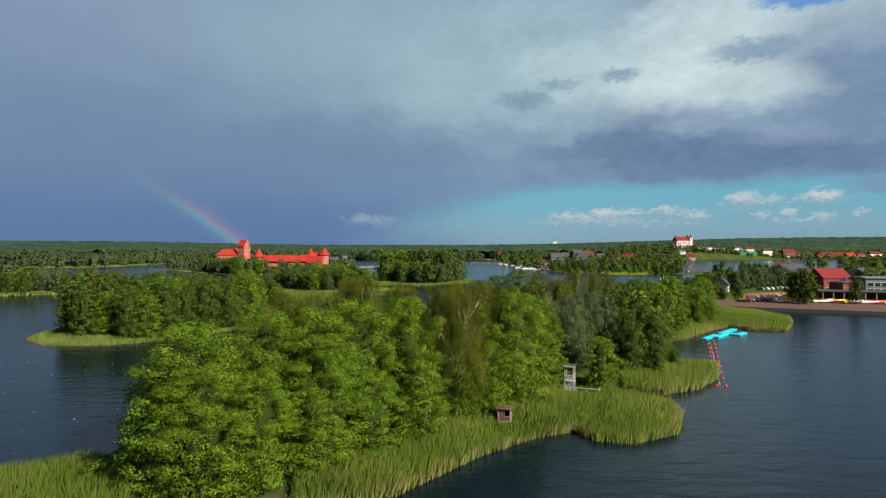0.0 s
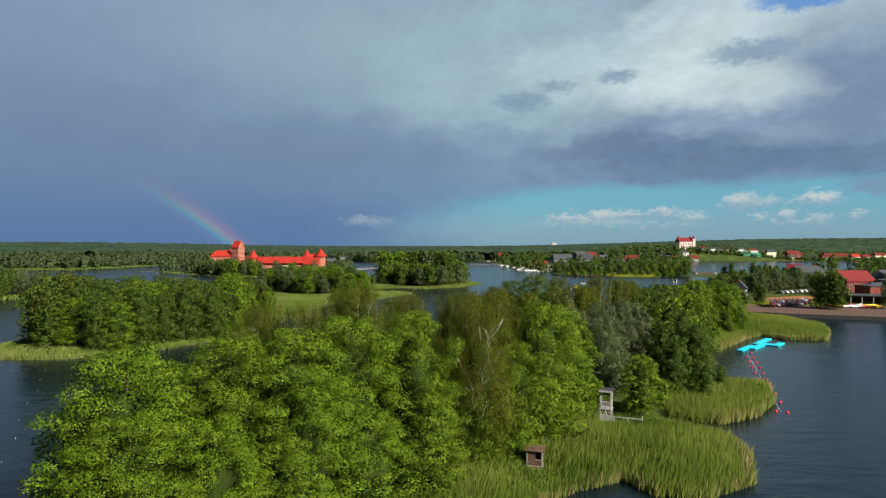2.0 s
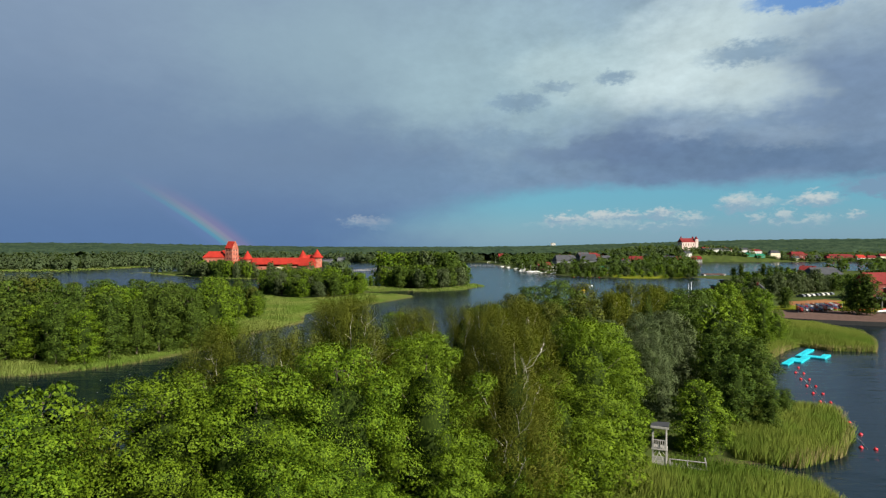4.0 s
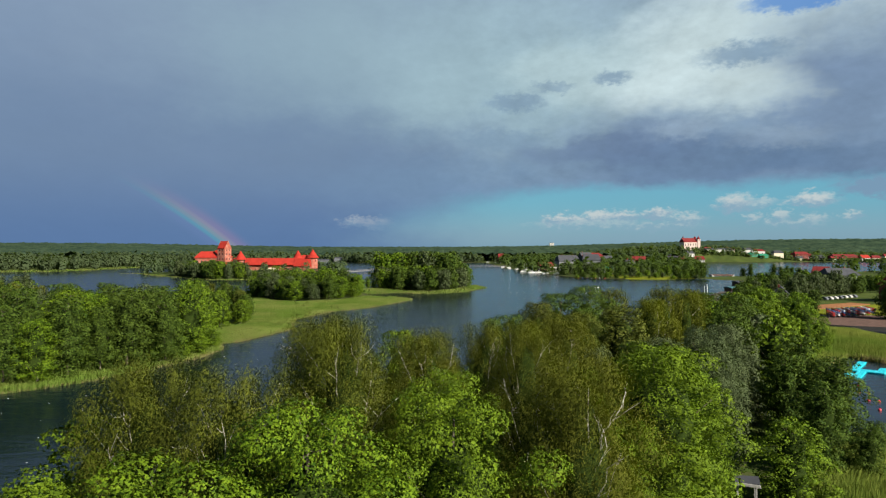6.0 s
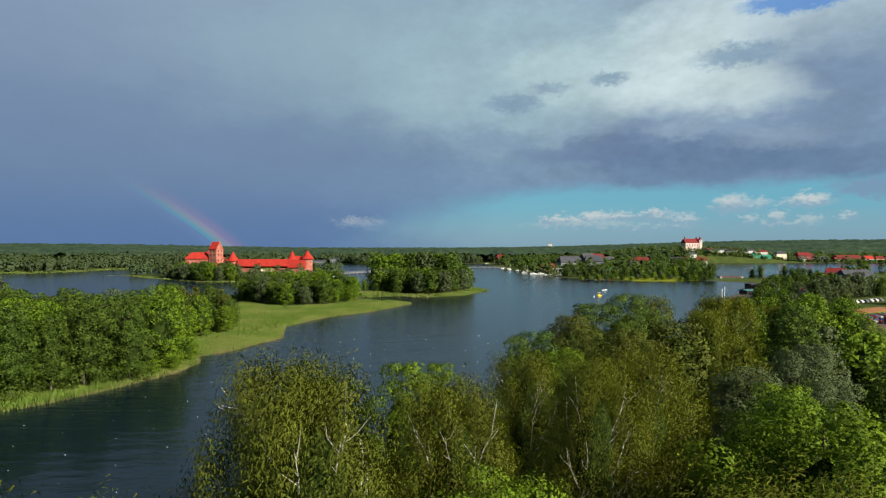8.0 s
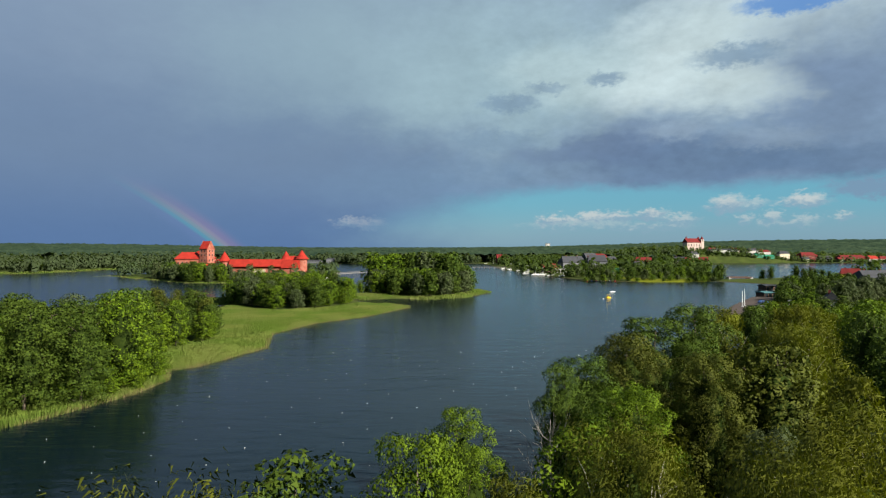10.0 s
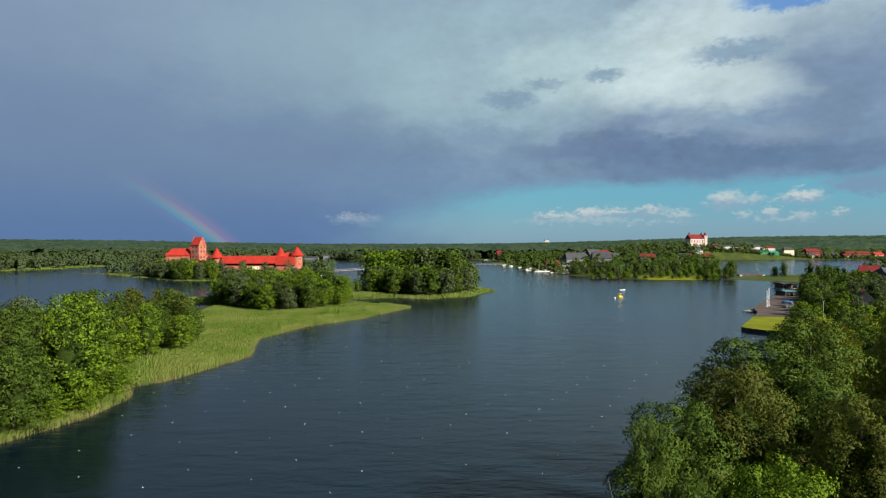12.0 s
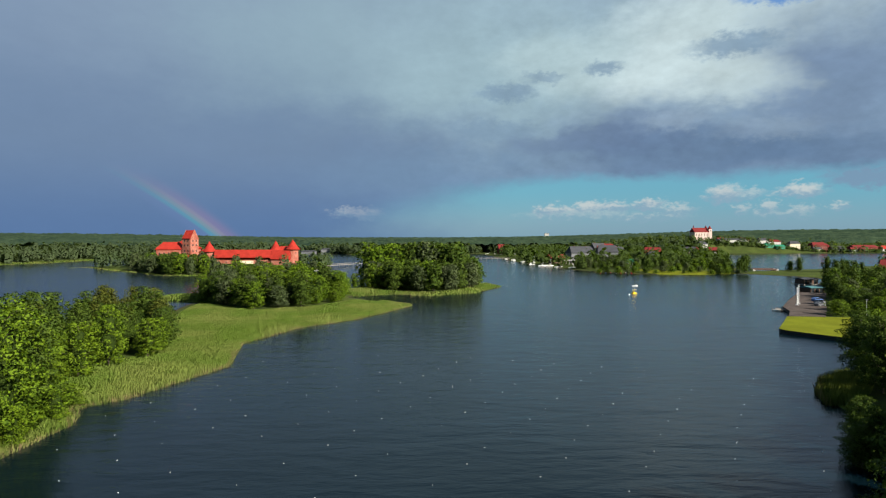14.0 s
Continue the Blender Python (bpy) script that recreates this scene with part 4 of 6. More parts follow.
def canopy(name, r0, r1, a0, a1, label, seed):
    """Closed canopy over the far hills, falling to the ground at the shores and clearings."""
    rng = np.random.default_rng(seed)
    az = np.radians(np.arange(a0, a1, 0.28))
    r = [r0]
    while r[-1] < r1:
        r.append(r[-1] * 1.0085)
    rr, aa = np.meshgrid(np.array(r), az)
    rr = rr * (1 + rng.uniform(-0.003, 0.003, rr.shape))
    aa = aa + rng.uniform(-0.0015, 0.0015, aa.shape)
    x, y = rr * np.sin(aa), rr * np.cos(aa)
    d = shore(x, y)
    town = np.hypot((x - 598) / 320, (y - 1065) / 135)
    tall = 13.0 * smooth01(d, 6, 26) * smooth01(town, 0.9, 1.25) + 0.0005 * rr * rng.normal(0, 1, rr.shape) + rng.normal(0, 1.5, rr.shape)
    z = relief(x, y) + np.where((d > 6) & (town > 0.95), np.maximum(tall, -1.0), -2.0)
    k, n = rr.shape
    idx = np.arange(k * n).reshape(k, n)
    faces = np.stack([idx[:-1, :-1], idx[:-1, 1:], idx[1:, 1:], idx[1:, :-1]], -1).reshape(-1, 4)
    keep = ((d > 4) & (town > 0.9)).ravel()[faces].all(1)
    me = mesh_of(name, np.stack([x, y, z], -1).reshape(-1, 3).tolist(), faces[keep].tolist(), [M_CANOPY], smooth=True)
    return tagged(part(name, me, None), label, "forest", kind="stuff")


def far_woods(name, spots, label, sprays=46, mat=M_FAR_HAZED, round_top=0.0):
    """Many tree crowns in one mesh: spots are (x, y, ground, height)."""
    rng = np.random.default_rng(5)
    s = np.array(spots)
    n = len(s)
    i = np.repeat(np.arange(n), sprays)
    d = rng.normal(size=(len(i), 3))
    d[:, 2] = d[:, 2] + 0.15
    d /= np.linalg.norm(d, axis=1)[:, None]
    rad = s[:, 3] * (rng.uniform(0.26, 0.40, n) + round_top)
    up = s[:, 3] * 0.50
    lump = 1 + 0.22 * np.sin(d[:, 0] * 4 + i) * np.sin(d[:, 1] * 4 + i * 1.3)
    p = np.stack([s[i, 0], s[i, 1], s[i, 2] + up[i] * 0.95], 1) + d * lump[:, None] * np.stack([rad[i], rad[i], up[i]], 1) * rng.uniform(0.85, 1.05, len(i))[:, None]
    nor = d + rng.normal(0, 0.4, d.shape)
    nor /= np.linalg.norm(nor, axis=1)[:, None]
    u = np.cross(nor, rng.normal(size=d.shape))
    u /= np.linalg.norm(u, axis=1)[:, None]
    w = np.cross(nor, u)
    ln = (rad[i] * rng.uniform(0.24, 0.44, len(i)) * (46 / sprays) ** 0.35)[:, None]
    v = np.stack([p - u * ln, p + u * ln * 0.7 - w * ln, p + u * ln * 0.7 + w * ln], 1)
    ob = part(name, leaf_mesh(name, v, mat, d * 0.45 + nor * 0.08 + np.array([0, 0, 0.9])), None)
    return tagged(ob, label, "forest", kind="stuff")


def wood_spots(x0, x1, y0, y1, count, lo, hi, seed, keep=lambda x, y: True, clear=4.0):
    rng = np.random.default_rng(seed)
    x, y = rng.uniform(x0, x1, count), rng.uniform(y0, y1, count)
    ok = (shore(x, y) > clear) & np.array([keep(a, b) for a, b in zip(x, y)])
    x, y = x[ok], y[ok]
    return list(zip(x, y, relief(x, y), rng.uniform(lo, hi, len(x))))


def view_cone(x, y):
    return y > 100 and abs(x - 0.02 * y) < 0.86 * y + 60


def ring_spots(r0, r1, count, lo, hi, seed, a0=-46, a1=46):
    rng = np.random.default_rng(seed)
    a = np.radians(rng.uniform(a0, a1, count))
    r = r0 + (r1 - r0) * rng.random(count) ** 1.5
    x, y = r * np.sin(a), r * np.cos(a)
    ok = shore(x, y) > 4
    x, y = x[ok], y[ok]
    return list(zip(x, y, relief(x, y), rng.uniform(lo, hi, len(x))))


canopy("hill_forest", 1010, 4500, -47, 47, "closed green forest on the far hills", 61)
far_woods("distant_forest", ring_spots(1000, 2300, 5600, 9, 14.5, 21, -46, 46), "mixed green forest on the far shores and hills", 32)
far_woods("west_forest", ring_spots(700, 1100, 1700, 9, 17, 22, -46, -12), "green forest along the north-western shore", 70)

# ---- reeds and sedge ----


def blades(name, polys, per_m2, height, width, mats, label, seed, dry_edge=0.0, fringe=0.0):
    rng = np.random.default_rng(seed)
    X, Y = [], []
    for poly in polys:
        xs, ys = [p[0] for p in poly], [p[1] for p in poly]
        area = (max(xs) - min(xs)) * (max(ys) - min(ys))
        x, y = rng.uniform(min(xs), max(xs), int(area * per_m2)), rng.uniform(min(ys), max(ys), int(area * per_m2))
        ok = inside(poly, x, y)
        X.append(x[ok]), Y.append(y[ok])
    x, y = np.concatenate(X), np.concatenate(Y)
    d = shore(x, y) + 0.9 * ripple(x, y)
    ok = (d > -1.3) & (np.hypot(x - 8.9, y - 84.6) > 1.3) & (np.hypot(x - 22, y - 101.8) > 1.5)
    if fringe:
        ok &= d < fringe
    x, y, d = x[ok], y[ok], d[ok]
    z = np.maximum(relief(x, y), -0.35)
    n = len(x)
    patch = 0.5 + 0.5 * np.sin(x * 0.35 + 1.7 * np.sin(y * 0.21)) * np.sin(y * 0.29 + x * 0.08)
    h = height * (0.62 + 0.3 * patch + 0.3 * rng.random(n))
    h = h * np.clip(np.hypot(x - 8.7, y - 81.5) / 6.5, 0.35, 1) * np.clip(np.hypot(x - 23, y - 99) / 6.0, 0.4, 1)
    a = rng.uniform(0, 2 * math.pi, n)
    wx, wy = np.cos(a) * width, np.sin(a) * width
    lx, ly = rng.normal(0.10, 0.16, n) * h, rng.normal(0.05, 0.16, n) * h
    base = np.stack([x, y, z], 1)
    tip = base + np.stack([lx, ly, h], 1)
    mid = base + np.stack([lx * 0.35, ly * 0.35, h * 0.6], 1)
    side = np.stack([wx, wy, np.zeros(n)], 1)
    v = np.stack([base - side, tip, base * 0.6 + mid * 0.4 + side], 1)
    nor = np.stack([np.zeros(n), np.zeros(n), np.ones(n)], 1) + rng.normal(0, 0.10, (n, 3)) + np.array([0.22, -0.18, 0])
    nor /= np.linalg.norm(nor, axis=1)[:, None]
    dry = (d < 0.9) & (rng.random(n) < dry_edge)
    for pick, mat, nm in ((~dry, mats[0], name), (dry, mats[1], "old_" + name)):
        if pick.sum():
            ob = part(nm, leaf_mesh(nm, v[pick], mat, nor[pick]), None)
            tagged(ob, label if mat is mats[0] else "dry straw-coloured reed stalks at the waterline", "reeds", kind="stuff")


blades("reed_bed", NEAR_REEDS, 66, 1.8, 0.034, (M_REED, M_REED_DRY), "tall green reeds standing in the shallows", 31, 0.35)
blades("sedge_meadow", ISLE_REEDS, 36, 0.32, 0.060, (M_MEADOW, M_REED_DRY), "short pale yellow-green sedge covering the island flats", 32, 0.0)
blades("reed_fringe", ISLE_REEDS, 40, 1.0, 0.032, (M_MEADOW, M_REED_DRY), "pale green reed fringe round the island", 34, 0.5, 3.5)
blades("far_reeds", OUTER_REEDS, 7.0, 0.9, 0.22, (M_MEADOW, M_REED_DRY), "pale green reed fringe on the far islets", 33, 0.25)

# ---- lawn quay, promenade and rowing base ground ----


def slab(name, poly, z0, z1, mat, label, category, side=None, kind="structure"):
    bm = bmesh.new()
    top = [bm.verts.new((x, y, z1)) for x, y in poly]
    low = [bm.verts.new((x, y, z0)) for x, y in poly]
    bm.faces.new(top)
    k = len(poly)
    walls = [bm.faces.new((top[i], low[i], low[(i + 1) % k], top[(i + 1) % k])) for i in range(k)]
    bmesh.ops.recalc_face_normals(bm, faces=bm.faces)
    me = bpy.data.meshes.new(name)
    if side:
        for f in walls:
            f.material_index = 1
    bm.to_mesh(me)
    bm.free()
    me.materials.append(mat)
    if side:
        me.materials.append(side)
    return tagged(part(name, me, None), label, category, kind=kind)


slab("lawn", [(81.6, 271), (81.1, 269.4), (81.5, 267.6), (83.2, 264.6), (90, 254.6), (95, 250.5), (104, 247), (122, 262), (132, 284), (122, 290), (98, 294), (91, 284)], -1.2, 1.1, M_LAWN,
     "mown yellow-green lawn with a dark timber quay edge", "lawn", M_RUBBER)
slab("quay", [(99, 294.6), (109, 292.6), (123, 312), (140, 338), (160, 366), (151, 371), (128, 341), (112, 319), (107, 307)], -1.2, 1.1, M_GRAVEL,
     "pinkish gravel quay beside the lake", "quay", M_RUBBER)
slab("promenade", [(108, 238), (122, 229.5), (140, 222.5), (160, 214.5), (232, 190), (240, 214), (190, 241), (162, 252), (142, 258), (119, 261), (106, 250)], -1.2, 1.4,
     M_PIER, "reddish paved lakeside promenade at the rowing base", "pavement", M_RUBBER)
slab("sand_strip", [(140, 281), (150, 290), (172, 300), (176, 294), (156, 282), (142, 275)], 0.2, 1.75, M_ORANGE, "orange sand strip behind the boat racks", "sand")
slab("rowing_lawn", [(126, 262), (138, 276), (156, 282), (178, 294), (214, 290), (206, 262), (160, 258), (146, 260)], 0.2, 1.6, M_LAWN, "green lawn between boat racks and trees", "lawn")

# ---- things on and by the water, near the peninsula ----


def bolted_box(x0, y0, z0, x1, y1, z1):
    return boxed(x0, y0, z0, x1, y1, z1, bevel=min(0.03, (x1 - x0) / 5, (z1 - z0) / 5))


def judges_tower():
    t = thing("lookout_tower", pose(22.0, 101.8, 0.25, 0, 0, -24), "grey wooden open lookout tower with roof on the shore", "tower")
    w, d, h = 0.74, 0.66, 4.7
    for sx in (-1, 1):
        for sy in (-1, 1):
            part("post", boxed(sx * w - 0.07, sy * d - 0.07, -0.6, sx * w + 0.07, sy * d + 0.07, h, bevel=0.02), M_PALEWOOD, t)
    part("platform", bolted_box(-w - 0.15, -d - 0.15, 2.05, w + 0.15, d + 0.15, 2.2), M_PALEWOOD, t)
    roof = part("roof", prism([(-w - 0.2, h), (w + 0.3, h + 0.15), (w + 0.3, h + 0.27), (-w - 0.2, h + 0.12)], -d - 0.3, d + 0.3), M_GREYROOF, t)
    part("fascia", bolted_box(-w - 0.22, -d - 0.36, h - 0.10, w + 0.32, -d - 0.30, h + 0.18), M_PALEWOOD, roof)
    for z in (2.65, 3.15):
        part("rail", boxed(-w, -d - 0.05, z, w, -d + 0.03, z + 0.1, bevel=0.02), M_PALEWOOD, t)
        part("rail", boxed(w - 0.04, -d, z, w + 0.05, d, z + 0.1, bevel=0.02), M_PALEWOOD, t)
    for k in range(6):
        x = -w + 0.14 + k * 0.24
        part("slat", bolted_box(x - 0.05, -d - 0.09, 2.25, x + 0.05, -d - 0.05, 3.2), M_PALEWOOD, t)
    for sx in (-1, 1):
        part("brace", tubed((sx * w, -d, 0.2), (-sx * w * 0.1, -d, 2.0), 0.05, 0.05, 5), M_WHITE, t)
        part("knee", tubed((sx * w, -d, 1.4), (sx * w * 0.35, -d, 2.0), 0.05, 0.05, 5), M_PALEWOOD, t)
    for k in range(5):
        part("plank", bolted_box(-w + 0.08, -d - 0.03, 0.15 + k * 0.24, w - 0.08, -d + 0.02, 0.37 + k * 0.24), M_PALEWOOD, t)
    for sx in (-1, 1):
        part("ladder", tubed((w + 0.2, 0.1, -0.3), (w + 0.1, 0.1, 2.2), 0.04, 0.04, 5), M_PALEWOOD, t)
    p = thing("jetty", pose(25.0, 101.2, 0.15, 0, 0, -20), "grey weathered plank jetty with a handrail", "jetty")
    for k in range(14):
        part("plank", bolted_box(-2.0 + k * 0.30, -0.9, 0.28, -1.73 + k * 0.30, 0.9, 0.34), M_PALEWOOD, p)
    for x in (-1.9, 0.0, 1.95):
        for y in (-0.8, 0.8):
            part("post", boxed(x - 0.06, y - 0.06, -1.6, x + 0.06, y + 0.06, 1.2 if y < 0 or x > 1.9 else 0.28, bevel=0.015), M_PALEWOOD, p)
    part("handrail", bolted_box(-2.0, -0.86, 1.1, 2.05, -0.76, 1.2), M_PALEWOOD, p)
    part("handrail", bolted_box(1.9, -0.8, 1.1, 2.0, 0.8, 1.2), M_PALEWOOD, p)


def booth():
    b = thing("wooden_booth", pose(8.9, 84.6, 0.05, 0, 0, -14), "brown boarded wooden booth on posts among reeds", "hut")
    for sx in (-0.85, 0.85):
        for sy in (-0.7, 0.7):
            part("post", boxed(sx - 0.06, sy - 0.06, -0.7, sx + 0.06, sy + 0.06, 2.5, bevel=0.015), M_WOOD, b)
    part("floor_deck", bolted_box(-0.95, -0.8, 0.55, 0.95, 0.8, 0.65), M_WOOD, b)
    for k in range(9):
        x = -0.85 + k * 0.19
        top = 2.3 if k < 5 else 1.35
        part("board", bolted_box(x, -0.72, 0.66, x + 0.18, -0.68, top), M_BROWN, b)
    for sx in (-0.86, 0.86):
        for k in range(8):
            y = -0.7 + k * 0.18
            part("board", bolted_box(sx - 0.02, y, 0.66, sx + 0.02, y + 0.17, 2.3), M_BROWN, b)
    part("back_wall", bolted_box(-0.85, 0.66, 0.66, 0.85, 0.72, 2.4), M_BROWN, b)
    part("roof", prism([(-1.15, 2.42), (1.15, 2.30), (1.15, 2.40), (-1.15, 2.54)], -1.0, 1.0), M_BROWN, b, "flat dark board roof")
    part("sill", bolted_box(0.05, -0.78, 1.33, 0.88, -0.66, 1.39), M_WOOD, b)
    for sx in (-1, 1):
        part("brace", tubed((sx * 0.85, -0.72, -0.3), (-sx * 0.5, -0.72, 0.5), 0.04, 0.04, 5), M_WOOD, b)


judges_tower()
booth()


def pontoon_dock():
    d = thing("floating_dock", pose(71.6, 160.6, 0.0, 0, 0, 46.5), "bright turquoise floating dock of plastic cubes", "dock")
    cube = boxed(-0.24, -0.24, -0.12, 0.24, 0.24, 0.30, bevel=0.05)
    me = bpy.data.meshes.new("float_cube")
    cube.to_mesh(me)
    cube.free()
    me.materials.append(M_TEAL)

    def field(x0, x1, y0, y1):
        for i in range(int((x1 - x0) / 0.5)):
            for j in range(int((y1 - y0) / 0.5)):
                o = new("float_cube", me)
                o.matrix_basis = pose(x0 + 0.25 + i * 0.5, y0 + 0.25 + j * 0.5, 0.02 * ((i * 7 + j * 3) % 3), 0, 0, 0)
                o.parent = d
    field(0, 10.0, -0.5, 1.0)
    field(5.0, 16.0, -2.0, -0.5)
    field(13.0, 25.5, -0.5, 1.0)
    field(13.5, 20.0, -5.0, -3.5)
    field(13.5, 16.0, -3.5, -2.0)


pontoon_dock()


def ball_mesh(name, r, mat, tall=1.0):
    bm = lathe([(0, -r * 0.5 * tall), (r * 0.75, -r * 0.3 * tall), (r, 0.1 * r), (r * 0.8, r * 0.62 * tall), (r * 0.35, r * 0.94 * tall), (r * 0.12, r * 1.1 * tall), (0, r * 1.15 * tall)], 9)
    me = bpy.data.meshes.new(name)
    bm.to_mesh(me)
    bm.free()
    me.materials.append(mat)
    me.polygons.foreach_set("use_smooth", [True] * len(me.polygons))
    return me


RED_BALL = ball_mesh("buoy", 0.27, M_BUOYRED)
WHITE_BALL = ball_mesh("buoy", 0.05, M_BUOYWHITE)


def float_ball(me, x, y, label, group):
    o = new("buoy", me)
    o.matrix_basis = pose(x, y, 0.0, 0, 0, (x * 37 + y * 11) % 360)
    return tagged(o, label, "buoy", group)


for (ax, ay), (bx, by), count in (((69.2, 153.1), (57.3, 125.0), 6), ((72.8, 158.0), (54.2, 113.6), 9), ((50.5, 108.4), (51.9, 107.7), 2)):
    for k in range(count):
        f = k / max(1, count - 1)
        float_ball(RED_BALL, ax + (bx - ax) * f, ay + (by - ay) * f, "round red floating buoy of the swimming lane", "red lane buoys")
for k in range(11):
    f = (k + 0.5) / 11
    float_ball(WHITE_BALL, 71 - 20 * f, 156 - 48 * f, "small white float on the lane rope", "rope floats")
rope = thing("lane_rope", pose(0, 0, 0), "thin pale rope between the lane floats", "rope")
for k in range(11):
    f, g = k / 11, (k + 1) / 11
    part("rope_length", tubed((71 - 20 * f, 156 - 48 * f, 0.05), (71 - 20 * g, 156 - 48 * g, 0.05), 0.03, 0.03, 4), M_BUOYWHITE, rope)
# the rowing course: lanes of small white floats
lane_spots = []
for i in range(-24, 10):
    for j in range(-8, 7):
        jig = random.Random(i * 100 + j)
        bx, by = -24 + i * 3.27 + j * 8.2 + jig.uniform(-0.5, 0.5), 189 + i * 5.4 - j * 3.3 + jig.uniform(-0.5, 0.5)
        if jig.random() < 0.92 and by > 60:
            lane_spots.append((bx, by))
lane_x, lane_y = np.array([p[0] for p in lane_spots]), np.array([p[1] for p in lane_spots])
for (bx, by), d in zip(lane_spots, shore(lane_x, lane_y)):
    if d < -4:
        float_ball(WHITE_BALL, bx, by, "small white float marking a rowing lane", "rowing lane floats")

# ---- boats ----


def hull_mesh(length, beam, depth, mat):
    bm = bmesh.new()
    rows = []
    for i in range(9):
        f = i / 8
        w = beam / 2 * (0.7 + 0.3 * math.sin(math.pi * f)) * (1 - max(0, f - 0.45) ** 2 / 0.31) + 0.02
        x = (f - 0.5) * length
        sheer = depth * (1 + 0.25 * max(0, f - 0.5))
        rows.append([bm.verts.new(p) for p in ((x, -w, sheer), (x, -w * 0.8, depth * 0.25), (x, 0, -depth * 0.35), (x, w * 0.8, depth * 0.25), (x, w, sheer),
                                               (x, w * 0.78, sheer - depth * 0.25), (x, -w * 0.78, sheer - depth * 0.25))])
    for a, b in zip(rows, rows[1:]):
        for k in range(7):
            bm.faces.new((a[k], b[k], b[(k + 1) % 7], a[(k + 1) % 7]))
    bm.faces.new(rows[0])
    bm.faces.new(rows[-1][::-1])
    bmesh.ops.recalc_face_normals(bm, faces=bm.faces)
    me = bpy.data.meshes.new("hull")
    bm.to_mesh(me)
    bm.free()
    me.materials.append(mat)
    return me


HULLS = {"white": hull_mesh(7.5, 2.4, 0.8, M_BUOYWHITE), "red": hull_mesh(5.5, 1.8, 0.6, M_BOATRED), "blue": hull_mesh(6, 2.0, 0.7, M_BOATBLUE)}
SHELLS = {"white": hull_mesh(9, 0.75, 0.42, M_BUOYWHITE), "red": hull_mesh(9, 0.75, 0.42, M_BOATRED), "yellow": hull_mesh(9, 0.75, 0.42, M_YELLOW), "blue": hull_mesh(9, 0.75, 0.42, M_BOATBLUE)}


def sailboat(x, y, turn, mast=8.5):
    b = thing("sailing_boat", pose(x, y, 0.12, 0, 0, turn), "white moored sailing boat with bare mast and furled sail", "boat", "moored sailing boats")
    new("hull", HULLS["white"]).parent = b
    part("cabin", prism([(-1.2, 0.75), (1.4, 0.75), (1.0, 1.3), (-1.0, 1.35)], -0.75, 0.75), M_WHITE, b)
    part("mast", tubed((0.6, 0, 0.7), (0.6, 0, mast), 0.09, 0.06, 6), M_METAL, b)
    part("boom", tubed((0.6, 0, 1.9), (-2.8, 0, 1.8), 0.16, 0.10, 6), M_WHITE, b)


def motorboat(x, y, turn, tint="white"):
    b = thing("motor_boat", pose(x, y, 0.1, 0, 0, turn), tint + " moored motor boat with a small cabin", "boat", "moored motor boats")
    new("hull", HULLS[tint]).parent = b
    part("cabin", prism([(-0.9, 0.6), (1.1, 0.6), (0.6, 1.4), (-0.9, 1.45)], -0.8, 0.8), M_WHITE, b)
    part("windscreen", prism([(0.62, 1.35), (1.12, 0.72), (1.17, 0.75), (0.67, 1.38)], -0.7, 0.7), M_GLASS, b)


for x, y, a in ((87, 620, 20), (93, 617, 15), (104, 583, 25), (82, 640, 30), (90, 676, 60), (84, 700, 40), (79, 728, 70)):
    sailboat(x, y, a, 7.5 + (x * 7 % 3))
for x, y, a, c in ((76, 970, 10, "white"), (84, 952, 20, "white"), (90, 930, 0, "white"), (95, 903, 30, "white"), (84, 660, 80, "white"), (80, 745, 60, "white"),
                   (76, 770, 50, "white"), (97, 600, 20, "white"), (-92, 548, 30, "white"), (-89, 556, 10, "red"), (-91, 563, 60, "white")):
    motorboat(x, y, a, c)
landing = thing("jetty", pose(107, 527.5, 0.0, 0, 0, -14), "dark plank landing stage on piles by the town shore", "jetty")
for k in range(24):
    part("plank", boxed(k * 1.0, -0.8, 0.45, k * 1.0 + 0.9, 0.8, 0.55, bevel=0.02), M_BROWN, landing)
for k in range(7):
    for sy in (-0.7, 0.7):
        part("pile", tubed((k * 3.8 + 0.4, sy, -1.8), (k * 3.8 + 0.4, sy, 0.9), 0.12, 0.11, 6), M_BROWN, landing)
for k in range(7):
    tint = ("red", "blue", "red", "white", "red", "white", "red")[k]
    hired = thing("rowing_boat", Matrix.LocRotScale((109 + k * 3.3, 524.4 - k * 0.82, 0.08), Euler((0, 0, radians(75))), (0.7, 0.7, 0.7)),
                  tint + " open rowing boat moored at the landing stage", "boat", "hired rowing boats")
    new("hull", HULLS[tint]).parent = hired
    for sx in (-1.0, 0.6):
        part("thwart", boxed(sx - 0.15, -0.7, 0.42, sx + 0.15, 0.7, 0.48), M_WOOD, hired)

# yellow pedal boat and a long rowing boat out on the lake
pb = thing("pedal_boat", Matrix.LocRotScale((80.9, 378.5, 0.12), Euler((0, 0, 0.26)), (0.72, 0.72, 0.72)), "yellow plastic pedal boat with a sun roof", "boat")
for sy in (-0.6, 0.6):
    part("pontoon", boxed(-1.6, sy - 0.35, -0.3, 1.6, sy + 0.35, 0.35, bevel=0.15), M_YELLOW, pb)
part("seat", boxed(-0.6, -0.8, 0.35, 0.2, 0.8, 0.85, bevel=0.08), M_YELLOW, pb)
part("backrest", boxed(-0.75, -0.8, 0.5, -0.6, 0.8, 1.3, bevel=0.05), M_YELLOW, pb)
